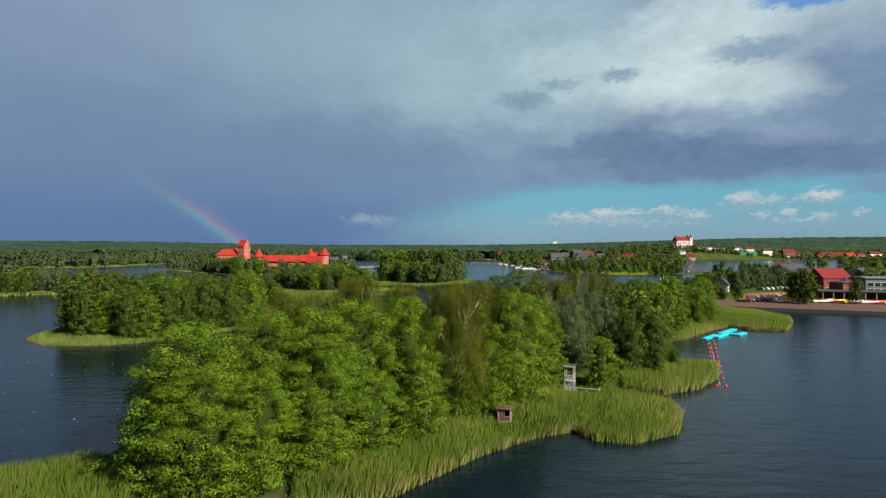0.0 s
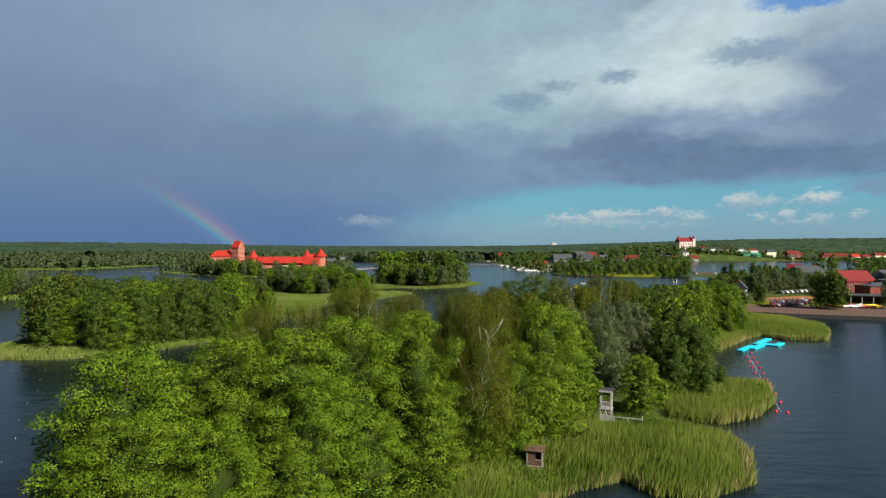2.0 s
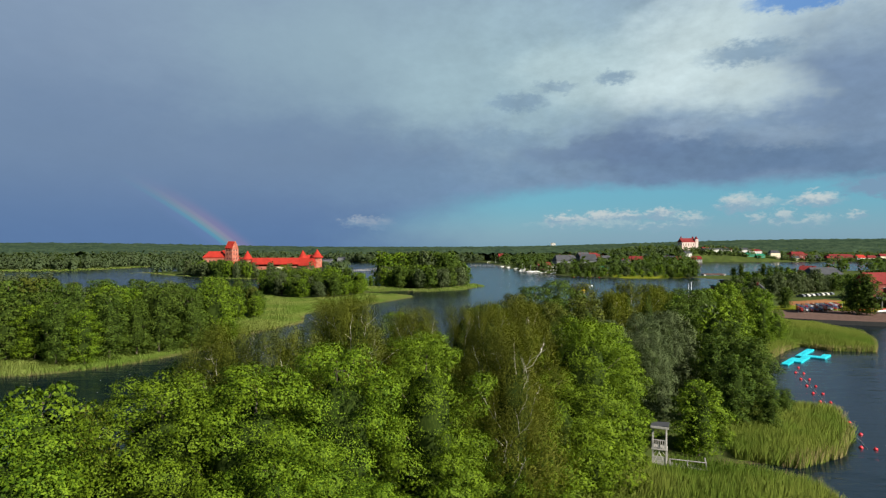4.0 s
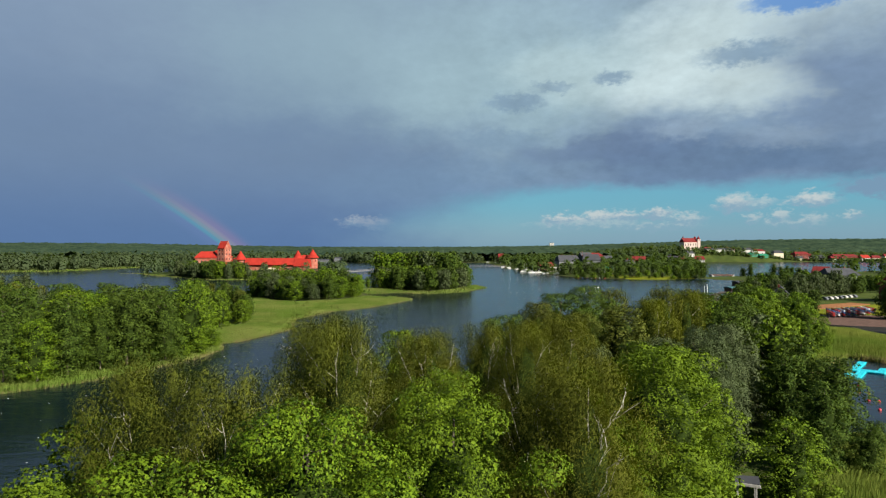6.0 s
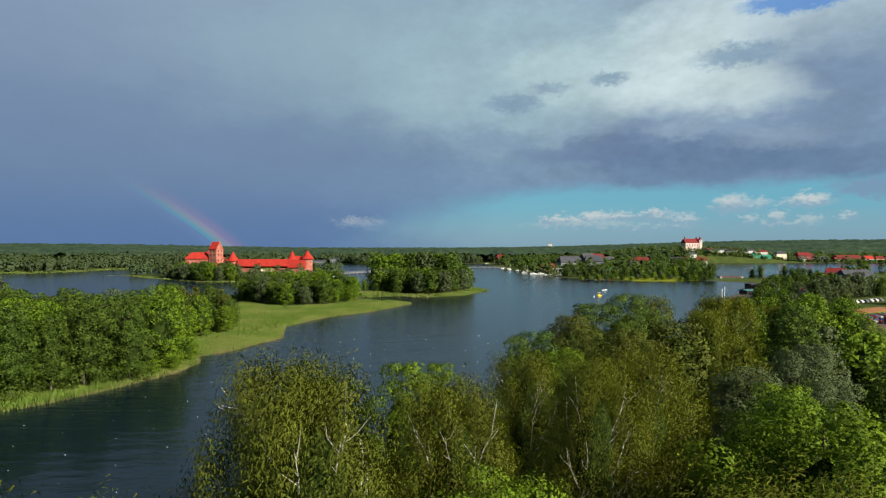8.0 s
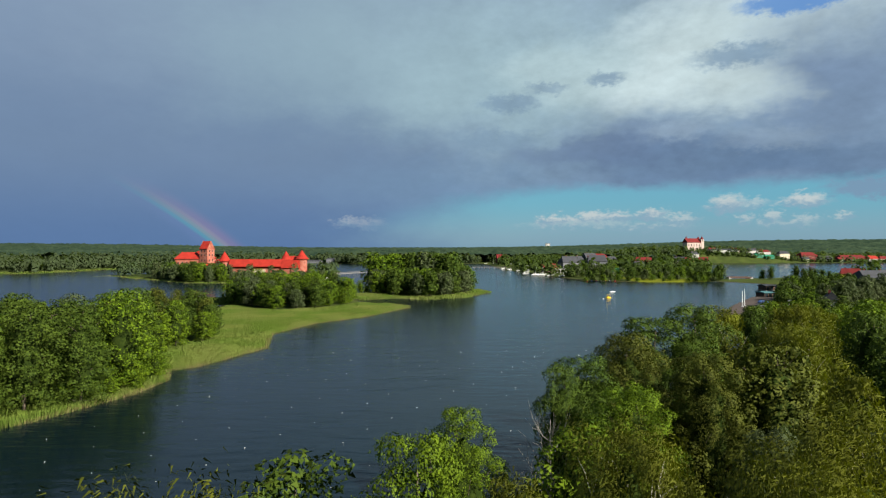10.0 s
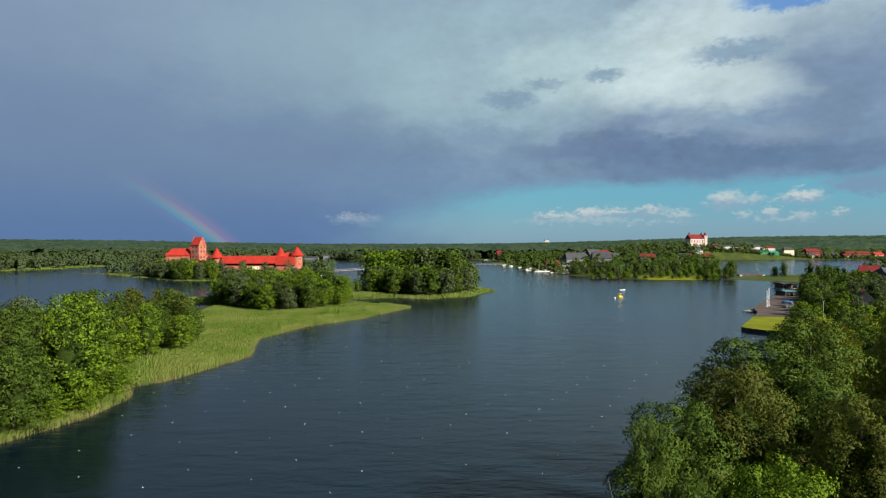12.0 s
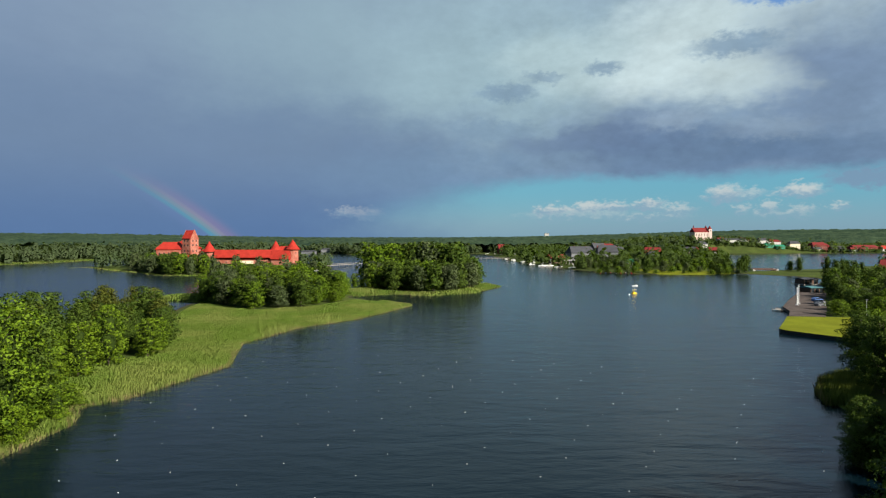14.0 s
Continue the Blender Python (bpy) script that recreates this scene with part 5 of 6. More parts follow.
for sx in (-0.7, 0.9):
    for sy in (-0.75, 0.75):
        part("pole", tubed((sx, sy, 0.3), (sx, sy, 1.95), 0.03, 0.03, 5), M_METAL, pb)
part("sun_roof", boxed(-1.0, -0.95, 1.92, 1.2, 0.95, 2.02, bevel=0.03), M_YELLOW, pb)
lb = thing("rowing_boat", Matrix.LocRotScale((95, 417, 0.05), Euler((0, 0, 0.5)), (0.45, 0.7, 0.7)), "small white rowing boat on the open lake", "boat")
new("hull", SHELLS["white"]).parent = lb
part("thwart", boxed(-0.3, -0.3, 0.3, 0.1, 0.3, 0.4), M_WOOD, lb)
part("thwart", boxed(1.4, -0.3, 0.3, 1.8, 0.3, 0.4), M_WOOD, lb)
float_ball(ball_mesh("buoy", 0.4, M_BUOYWHITE), 76.5, 372, "white marker buoy on the open lake", "")

# racing shells laid out at the rowing base
shell_rng = random.Random(9)
for k in range(26):
    row = k % 2
    f = (k // 2) / 12
    tint = ("white", "white", "red", "yellow", "white", "red", "white")[shell_rng.randrange(7)]
    x, y = 156 + 42 * f + row * 1.5, 249 - 12 * f + row * 4.5
    b = thing("racing_shell", pose(x, y, 2.0, 0, 0, 22 + shell_rng.uniform(-10, 10)), tint + " racing rowing shell lying on trestles", "boat", "racing shells on trestles")
    new("hull", SHELLS[tint]).parent = b
    for sx in (-2.2, 2.2):
        part("trestle", prism([(sx - 0.35, -0.6), (sx - 0.25, -0.6), (sx + 0.05, -0.08), (sx + 0.3, -0.6), (sx + 0.4, -0.6), (sx + 0.1, -0.02), (sx - 0.1, -0.02)], -0.4, 0.4), M_WOOD, b)
for k in range(9):
    x, y = 131 + 2.4 * k, 252.5 + 0.9 * k
    r = thing("boat_rack", pose(x, y, 2.1, 0, 0, 72), "steel rack stacked with covered racing shells", "boat rack", "boat racks")
    for sx in (-3, 3):
        for sy in (-0.9, 0.9):
            part("upright", tubed((sx, sy, -0.7), (sx, sy, 2.0), 0.05, 0.05, 5), M_METAL, r)
    for lev in (0.3, 1.0, 1.7):
        o = new("hull", SHELLS[("red", "blue", "blue", "red", "white")[int(k + lev * 10) % 5]])
        o.matrix_basis = pose(0, 0, lev - 0.2)
        o.parent = r

# ---- buildings ----


def windows(parent, w, z0, rows, cols, y, mat=M_GLASS, ww=1.1, wh=1.4, gap=3.0, face=-1):
    """Window panes with frames on the wall at y (face -1: towards -y)."""
    for r in range(rows):
        for c in range(cols):
            x = -w / 2 + w * (c + 0.5) / cols
            z = z0 + 1.0 + r * gap
            f = part("window", boxed(x - ww / 2 - 0.1, y - 0.06, z - 0.1, x + ww / 2 + 0.1, y + 0.06, z + wh + 0.1, bevel=0.02), M_WHITE, parent)
            part("pane", boxed(x - ww / 2, y - 0.08, z, x + ww / 2, y + 0.08, z + wh), mat, f)


def house(x, y, w, d, h, roof, turn, wall, tiles, label, hip=0.0, rows=1, cols=3, chimney=1, z=None, name="house", category="house", group="town houses"):
    base = float(relief(np.array([x]), np.array([y]))[0]) if z is None else z
    t = thing(name, pose(x, y, base, 0, 0, turn), label, category, group)
    part("wall", boxed(-w / 2, -d / 2, -1.0, w / 2, d / 2, h, bevel=0.03), wall, t)
    part("roof", hip_roof(w, d, h + 0.25, roof, 0.5, hip), tiles, t)
    if not hip and roof > 1:
        for sx in (-1, 1):
            bm = bmesh.new()
            a = [bm.verts.new((sx * (w / 2 + 0.02), q, zz)) for q, zz in ((-d / 2, h - 0.1), (d / 2, h - 0.1), (0, h + roof - 0.15))]
            b = [bm.verts.new((sx * (w / 2 - 0.3), v.co.y, v.co.z)) for v in a]
            bm.faces.new(a), bm.faces.new(b[::-1])
            for i in range(3):
                bm.faces.new((a[i], b[i], b[(i + 1) % 3], a[(i + 1) % 3]))
            bmesh.ops.recalc_face_normals(bm, faces=bm.faces)
            part("gable", bm, wall, t)
    windows(t, w, 0, rows, cols, -d / 2)
    for k in range(chimney):
        cx = -w / 4 + k * w / 2
        part("chimney", boxed(cx - 0.4, 0.3, h + roof * 0.3, cx + 0.4, 1.1, h + roof + 0.9, bevel=0.03), M_REDWALL, t)
    return t


# island castle of red brick
def cone_tower(parent, x, y, r, wall_top, tip):
    w = part("tower", lathe([(r * 1.04, 0), (r, 1), (r, wall_top - 1.2), (r * 1.08, wall_top - 0.8), (r * 1.08, wall_top)], 20), M_BRICK, parent, place=pose(x, y, 0))
    part("tower_roof", lathe([(r * 1.30, wall_top - 0.15), (r * 1.32, wall_top + 0.1), (r * 0.9, wall_top + (tip - wall_top) * 0.28), (0.06, tip)], 20), M_TILE, w)
    for k in range(6):
        a = 2 * math.pi * k / 6 + 0.3
        part("loophole", boxed(-0.3, -0.12, wall_top - 3.4, 0.3, 0.12, wall_top - 2.0), M_GLASS, w, place=pose(r * math.cos(a), r * math.sin(a), 0, 0, 0, math.degrees(a) + 90))


def castle():
    g = 3.0
    c = thing("castle", pose(0, 0, 0), "red brick island castle with tall keep and round towers", "castle")
    # the keep, seen on its corner
    k = part("keep", boxed(-4.1, -4.3, g - 1, 4.1, 4.3, 24.0, bevel=0.05), M_BRICK, c, place=pose(-199.2, 588, 0, 0, 0, 66))
    part("keep_roof", prism([(-4.5, 23.8), (4.5, 23.8), (4.5, 24.2), (0, 30.6), (-4.5, 24.2)], -4.15, 4.15), M_TILE, k)
    for sy in (-1, 1):
        part("keep_gable", prism([(-4.15, 24.0), (4.15, 24.0), (0, 30.9)], sy * 4.3 - 0.25, sy * 4.3 + 0.25), M_BRICK, k)
    for z in (9, 13.5, 18, 21.5):
        for u in (-1.7, 1.7):
            part("keep_window", boxed(u - 0.45, -4.42, z, u + 0.45, -4.2, z + 1.6), M_GLASS, k)
            part("keep_window", boxed(-4.22, u - 0.45, z, -4.0, u + 0.45, z + 1.6), M_GLASS, k)
    # palace wings beside the keep
    p = part("palace", boxed(-9.5, -6, g - 1, 9.5, 6, 15.4, bevel=0.04), M_BRICK, c, place=pose(-216, 592, 0, 0, 0, 6))
    part("palace_roof", hip_roof(19, 12, 15.6, 5.6, 0.7, 0.7), M_TILE, p)
    for x in (-7, -3.5, 0, 3.5, 7):
        part("palace_window", boxed(x - 0.5, -6.1, 11, x + 0.5, -5.9, 13), M_GLASS, p)
        part("palace_window", boxed(x - 0.5, -6.1, 6.5, x + 0.5, -5.9, 8.5), M_GLASS, p)
    p = part("palace", boxed(-7, -10, g - 1, 7, 10, 15.6, bevel=0.04), M_BRICK, c, place=pose(-213, 611, 0, 0, 0, 80))
    part("palace_roof", hip_roof(14, 20, 15.8, 6.4, 0.7, 0.3), M_TILE, p)
    p = part("gatehouse", boxed(-4, -3, g - 1, 4, 3, 8.2, bevel=0.04), M_BRICK, c, place=pose(-194, 576, 0, 0, 0, 10))
    part("gatehouse_roof", hip_roof(8, 6, 8.4, 3.0, 0.5, 0.8), M_TILE, p)
    p = part("palace", boxed(-3, -6, g - 1, 3, 6, 12.0, bevel=0.04), M_BRICK, c, place=pose(-193.5, 598, 0, 0, 0, 25))
    part("palace_roof", hip_roof(6, 12, 12.2, 3.0, 0.4, 0.5), M_TILE, p)
    # forecastle: long wall with a steep tiled roof, round corner towers
    cone_tower(c, -184.3, 588, 4.2, 13.6, 21.8)
    w = part("curtain_wall", boxed(-26, -3.2, g - 1, 26, 3.2, 7.2, bevel=0.05), M_BRICK, c, place=pose(-152.5, 586, 0, 0, 0, 1))
    part("curtain_roof", prism([(-4.4, 6.9), (-4.3, 7.3), (0.2, 15.2), (4.3, 9.5), (4.4, 9.0)], -26.5, 26.5), M_TILE, w, place=pose(0, 0, 0, 0, 0, -90))
    part("plaster_field", boxed(-6, -3.32, g, 4, -3.18, 6.6), M_CREAM, w, "pale plastered wall field")
    for x in range(-22, 24, 5):
        part("loophole", boxed(x - 0.3, -3.34, 4.6, x + 0.3, -3.12, 6.0), M_GLASS, w)
    cone_tower(c, -133.2, 592, 4.6, 13.0, 22.3)
    b = part("wing", boxed(-5, -4, g - 1, 5, 4, 12.6, bevel=0.04), M_BRICK, c, place=pose(-126.5, 594, 0, 0, 0, 12))
    part("wing_roof", hip_roof(10, 8, 12.8, 5.0, 0.5, 0.5), M_TILE, b)
    w = part("curtain_wall", boxed(-7, -3, g - 1, 7, 3, 7.0, bevel=0.05), M_BRICK, c, place=pose(-127, 584, 0, 0, 0, -8))
    part("curtain_roof", prism([(-4.0, 6.8), (-3.9, 7.2), (0.2, 14.6), (3.9, 8.2), (4.0, 7.8)], -7.5, 7.5), M_TILE, w, place=pose(0, 0, 0, 0, 0, -90))
    cone_tower(c, -118.8, 588, 4.4, 15.4, 23.2)


castle()


# parish church: white walls, red roof, two towers
def church():
    x, y = 440, 1079
    t = thing("church", pose(x, y, 24.5, 0, 0, 8) @ Matrix.Scale(1.05, 4), "pale pink church with red roof and twin towers", "church")
    part("nave", boxed(-15, -7, -14, 9, 7, 8.2, bevel=0.05), M_PINK, t)
    part("roof", hip_roof(24, 14, 8.5, 6.5, 0.6, 0.0), M_OLDTILE, t, place=pose(-3, 0, 0))
    for sy in (-5, 5):
        w = part("tower", boxed(9, sy - 2.6, -14, 14, sy + 2.6, 13.2, bevel=0.06), M_PINK, t)
        part("cap", lathe([(3.2, 13.2), (3.2, 13.6), (1.9, 15.0), (1.5, 16.4), (0.2, 18.2), (0.05, 19.5)], 8), M_OLDTILE, w, place=pose(11.5, sy, 0))
        part("belfry_window", boxed(11, sy - 2.7, 9.5, 12, sy - 2.5, 12.2), M_GLASS, w)
    part("front", boxed(9.2, -2.6, -14, 13.2, 2.6, 11.0, bevel=0.05), M_PINK, t)
    for k in range(5):
        part("arched_window", boxed(-13 + k * 4.6, -7.08, 2.0, -11.8 + k * 4.6, -6.95, 6.0), M_GLASS, t)
    part("turret", lathe([(0.9, 13.5), (0.9, 16.0), (1.1, 16.2), (0.05, 19.0)], 8), M_OLDTILE, t, place=pose(-13, 0, 0))


church()
for args in (
        (471, 1043, 50, 14, 6, 2.0, 4, M_WHITE, M_GREYROOF, "long low white building with a pale grey roof", 0.6, 1, 10, 0),
        (524, 1047, 18, 10, 9, 3, 3, M_WHITE, M_GREYROOF, "white three-storey apartment house", 0.6, 2, 6, 2),
        (544, 1049, 18, 10, 9, 3, 0, M_WHITE, M_OLDTILE, "white three-storey apartment house with red roof", 0.6, 2, 6, 2),
        (581, 1056, 16, 11, 10, 4, -5, M_CREAM, M_GREYROOF, "cream town house with a grey roof", 0.5, 2, 4, 1),
        (519, 1021, 14, 9, 3.5, 2.5, 5, M_GREEN, M_GREEN, "low shed with bright green walls and roof", 0.0, 1, 3, 0),
        (535, 1019, 14, 9, 3.0, 2.5, 0, M_GREEN, M_GREEN, "low shed with bright green walls and roof", 0.0, 1, 3, 0),
        (612, 1043, 26, 12, 11, 4, 6, M_REDWALL, M_OLDTILE, "dark red brick town house with white windows", 0.5, 3, 7, 2),
        (647, 1047, 18, 11, 5, 4, -8, M_GREYWALL, M_GREYROOF, "grey town house with slate roof", 0.3, 1, 4, 1),
        (682, 1038, 44, 13, 8, 3, 4, M_REDWALL, M_OLDTILE, "long dark red building by the far shore", 0.5, 2, 9, 1),
        (717, 1037, 18, 10, 5, 5, 10, M_WHITE, M_TILE, "white house with a bright red tiled roof", 0.3, 1, 4, 1),
        (327, 845, 12, 9, 6, 5, 20, M_CREAM, M_OLDTILE, "cream house with a red roof among trees", 0.3, 2, 3, 1),
        (304, 818, 13, 9, 7, 5, -25, M_CREAM, M_GREYROOF, "cream gabled house among trees", 0.0, 2, 3, 1),
        (414, 986, 16, 10, 6, 5, -15, M_WHITE, M_OLDTILE, "white house with red roof above the lake", 0.3, 2, 4, 1),
        (774, 1056, 26, 12, 7, 4, 8, M_CREAM, M_OLDTILE, "cream building with a red roof by the far shore", 0.5, 2, 6, 1),
        (132, 668, 24, 13, 9, 6, 12, M_GREYWALL, M_GREYROOF, "grey waterfront hotel with slate roofs", 0.3, 2, 6, 3),
        (155, 660, 18, 13, 10, 6, -8, M_GREYWALL, M_GREYROOF, "grey waterfront hotel with slate roofs", 0.3, 2, 5, 2),
        (168, 735, 15, 11, 10, 7, 25, M_GREYWALL, M_GREYROOF, "tall grey gabled house above the marina", 0.0, 3, 3, 1),
        (186, 760, 14, 12, 13, 3, 15, M_REDWALL, M_OLDTILE, "orange-red plastered house above the trees", 0.4, 3, 3, 1),
        (106, 655, 15, 9, 4, 4, 20, M_BROWN, M_OLDTILE, "low brown boathouse with a red roof", 0.0, 1, 3, 0),
        (148, 575, 7, 6, 4, 2.2, -12, M_WHITE, M_GREEN, "white house with green roof among trees", 0.0, 1, 3, 1),
        (182, 620, 9, 8, 7, 4, 0, M_WHITE, M_GREYROOF, "white house among garden trees", 0.3, 2, 2, 1),
        (205, 690, 13, 9, 6, 5, 30, M_CREAM, M_OLDTILE, "cream house with a red roof among trees", 0.3, 2, 3, 1),
        (262, 820, 15, 10, 6, 5, -10, M_WHITE, M_OLDTILE, "white house with a red roof among trees", 0.2, 2, 3, 1),
        (230, 860, 14, 10, 6, 5, 15, M_WHITE, M_GREYROOF, "white house with a grey roof among trees", 0.2, 2, 3, 1),
        (264, 836, 16, 10, 6, 5, -20, M_CREAM, M_OLDTILE, "cream house with red roof on the slope", 0.2, 2, 3, 1),
        (455, 1045, 14, 9, 5, 4, 12, M_WHITE, M_OLDTILE, "white house with a dark red roof on the hill", 0.3, 1, 3, 1),
        (500, 1060, 15, 10, 6, 4, -12, M_CREAM, M_OLDTILE, "cream house with a red roof on the hill", 0.3, 2, 3, 1),
        (560, 1072, 16, 10, 7, 4, 5, M_WHITE, M_GREYROOF, "white house with a grey roof on the hill", 0.3, 2, 4, 1),
        (640, 1070, 18, 11, 7, 4, -6, M_CREAM, M_OLDTILE, "cream town house with a red roof on the hill", 0.4, 2, 4, 1),
        (690, 1058, 15, 10, 6, 4, 15, M_WHITE, M_OLDTILE, "white house with a dark red roof on the hill", 0.3, 2, 3, 1),
        (600, 1028, 12, 8, 4, 3.5, 0, M_CREAM, M_GREYROOF, "small cream house with a grey roof by the lake", 0.2, 1, 3, 1),
        (660, 1030, 12, 8, 4, 3.5, 8, M_WHITE, M_OLDTILE, "small white house with a dark red roof by the lake", 0.2, 1, 3, 1),
        (735, 1035, 14, 9, 5, 4, -5, M_CREAM, M_OLDTILE, "cream house with a dark red roof by the lake", 0.3, 1, 3, 1),
        (400, 990, 13, 9, 5, 4, 20, M_WHITE, M_GREYROOF, "white house with a grey roof above the lake", 0.3, 2, 3, 1),
        (533, 2800, 20, 12, 10, 1.0, 0, M_WHITE, M_GREYROOF, "white tower block on the far horizon", 0.6, 4, 6, 0, 31.0),
        (98, 965, 16, 10, 7, 6, 8, M_REDWALL, M_OLDTILE, "dark red house by the marina", 0.0, 2, 3, 1),
        (-99, 1003, 15, 11, 8, 4, 5, M_CREAM, M_GREYROOF, "pale villa with columns on the far shore", 0.3, 2, 4, 0),
        (-186, 985, 20, 11, 6, 1.2, -6, M_GREYWALL, M_GREYROOF, "low pale flat-roofed pavilion on the far shore", 0.6, 1, 6, 0),
        (-158, 1003, 26, 11, 6, 1.2, 4, M_GREYWALL, M_GREYROOF, "low pale flat-roofed pavilion on the far shore", 0.6, 1, 7, 0),
        (268, 445, 12, 9, 4, 5, 60, M_BROWN, M_OLDTILE, "lakeside inn with a dark red roof", 0.3, 1, 4, 1),
        (270, 468, 12, 9, 5, 5, -30, M_BROWN, M_OLDTILE, "lakeside inn with a dark red roof", 0.3, 1, 3, 1),
        (252, 425, 22, 12, 6.0, 4.5, 8, M_GREYWALL, M_GREYROOF, "long low grey house with dark roof", 0.4, 1, 6, 2),
        (147, 309, 7, 6, 3.5, 3.5, 60, M_WHITE, M_GREYROOF, "small white gabled house among trees", 0.0, 1, 2, 1),
        (138, 303, 5, 4, 2.6, 1.4, 30, M_CREAM, M_GREYROOF, "small cream garden shed", 0.0, 1, 1, 0),
        (202, 308, 16, 11, 7.0, 5.0, 10, M_REDWALL, M_OLDTILE, "large dark red gabled hall with red sheet roof", 0.0, 2, 4, 0),
        (203.5, 293.5, 8, 7, 5.2, 1.6, 10, M_GREYWALL, M_GREYROOF, "grey rendered annexe with slate roof", 0.3, 2, 3, 1),
        (191, 281, 7, 8, 6.4, 0.6, 10, M_REDWALL, M_GREYROOF, "dark red flat-roofed block of the rowing base", 0.6, 1, 2, 0),
        (250, 350, 30, 14, 5.5, 5, 40, M_GREYWALL, M_GREYROOF, "dark-roofed grey house behind the hall", 0.4, 1, 5, 2)):
    house(*args)

# rowing base: open boat pavilion and the modern block
pv = thing("boat_pavilion", pose(186, 261, 1.6, 0, 0, -18), "open dark boat pavilion with a long flat roof", "pavilion")
part("roof", boxed(-17, -5, 3.3, 17, 5, 3.75, bevel=0.04), M_GREYROOF, pv)
part("back_wall", boxed(-16.5, 4.2, -0.6, 16.5, 4.6, 3.3), M_BROWN, pv)
for k in range(9):
    part("column", boxed(-16.3 + k * 4.05, -4.7, -0.6, -15.95 + k * 4.05, -4.35, 3.3, bevel=0.03), M_WOOD, pv)
mb = thing("rowing_clubhouse", pose(229, 291, 1.0, 0, 0, -14), "grey modern clubhouse with bands of dark windows", "building")
part("wall", boxed(-20, -7, -1.0, 20, 7, 8.2, bevel=0.05), M_GREYWALL, mb)
part("roof", boxed(-20.6, -7.6, 8.2, 20.6, 7.6, 8.7, bevel=0.05), M_GREYWALL, mb)
for z in (1.0, 4.2):
    for k in range(13):
        f = part("window", boxed(-19.2 + k * 3.0, -7.1, z, -16.5 + k * 3.0, -6.9, z + 2.2, bevel=0.02), M_WHITE, mb)
        part("pane", boxed(-19.0 + k * 3.0, -7.16, z + 0.15, -16.7 + k * 3.0, -6.95, z + 2.05), M_GLASS, f)

# floating boathouses beyond the quay
for x, y, w, mat, lab in ((160, 376, 7, M_DULLTEAL, "floating boathouse with a turquoise roof"), (191, 427, 9, M_GREYROOF, "floating boathouse with a flat grey roof")):
    bh = thing("boathouse", pose(x, y, 0.0, 0, 0, 12), lab, "boathouse", "floating boathouses")
    part("raft", boxed(-w / 2 - 0.6, -3.6, -0.3, w / 2 + 0.6, 3.6, 0.35, bevel=0.05), M_WOOD, bh)
    part("wall", boxed(-w / 2, -3, 0.35, w / 2, 3, 2.7, bevel=0.03), M_BROWN, bh)
    part("roof", prism([(-3.6, 2.7), (3.6, 2.7), (3.6, 2.95), (0, 3.5), (-3.6, 2.95)], -w / 2 - 0.6, w / 2 + 0.6), mat, bh, place=pose(0, 0, 0, 0, 0, 90))
    for k in range(3):
        part("door", boxed(-w / 2 + 0.3 + k * w / 3, -3.06, 0.4, -w / 2 + 2.0 + k * w / 3, -2.94, 2.4), M_GLASS, bh)
raft = thing("jetty", pose(109.5, 316.5, 0.0, 0, 0, 40), "low grey plank jetty beside the quay", "jetty")
for k in range(16):
    part("plank", boxed(-3 + k * 0.62, -1.6, 0.38, -2.45 + k * 0.62, 1.6, 0.46), M_WOOD, raft)
for x in (-2.8, 1.8, 6.6):
    for y in (-1.5, 1.5):
        part("pile", tubed((x, y, -1.8), (x, y, 0.8), 0.12, 0.11, 6), M_BROWN, raft)

# flag poles and lamp posts at the quay
for x, y, h in ((119.3, 322.5, 6.4), (122.4, 326.5, 7.0)):
    f = thing("flag_pole", pose(x, y, 1.1), "tall white pole standing on the quay", "pole", "white poles on the quay")
    part("shaft", tubed((0, 0, -0.2), (0, 0, h), 0.15, 0.10, 10), M_BUOYWHITE, f)
    part("foot", lathe([(0.55, 0), (0.55, 0.15), (0.3, 0.3)], 10), M_METAL, f)
for x, y, h, z in ((114.7, 283.5, 6.0, 1.1), (148, 246, 6.5, 1.4), (232, 290, 11, 1.0)):
    f = thing("lamp_post", pose(x, y, z, 0, 0, 40), "grey steel lamp post with two heads", "lamp post", "lamp posts")
    part("shaft", tubed((0, 0, -0.3), (0, 0, h), 0.09, 0.06, 8), M_METAL, f)
    for s in (-1, 1):
        a = part("arm", tubed((0, 0, h - 0.05), (s * 0.9, 0, h + 0.15), 0.04, 0.04, 5), M_METAL, f)
        part("head", boxed(s * 0.9 - 0.3, -0.12, h + 0.1, s * 0.9 + 0.3, 0.12, h + 0.22, bevel=0.03), M_GREYWALL, a)


# ---- cars ----
def car_meshes():
    body = prism([(-2.1, 0.25), (2.1, 0.25), (2.15, 0.7), (1.9, 0.88), (0.95, 0.95), (0.35, 1.42), (-1.25, 1.45), (-1.95, 1.0), (-2.15, 0.9)], -0.85, 0.85)
    bmesh.ops.bevel(body, geom=list(body.edges), offset=0.06, segments=1, affect="EDGES")
    glass = prism([(0.92, 0.97), (0.36, 1.38), (-1.22, 1.41), (-1.85, 1.0)], -0.87, 0.87)
    return body, glass


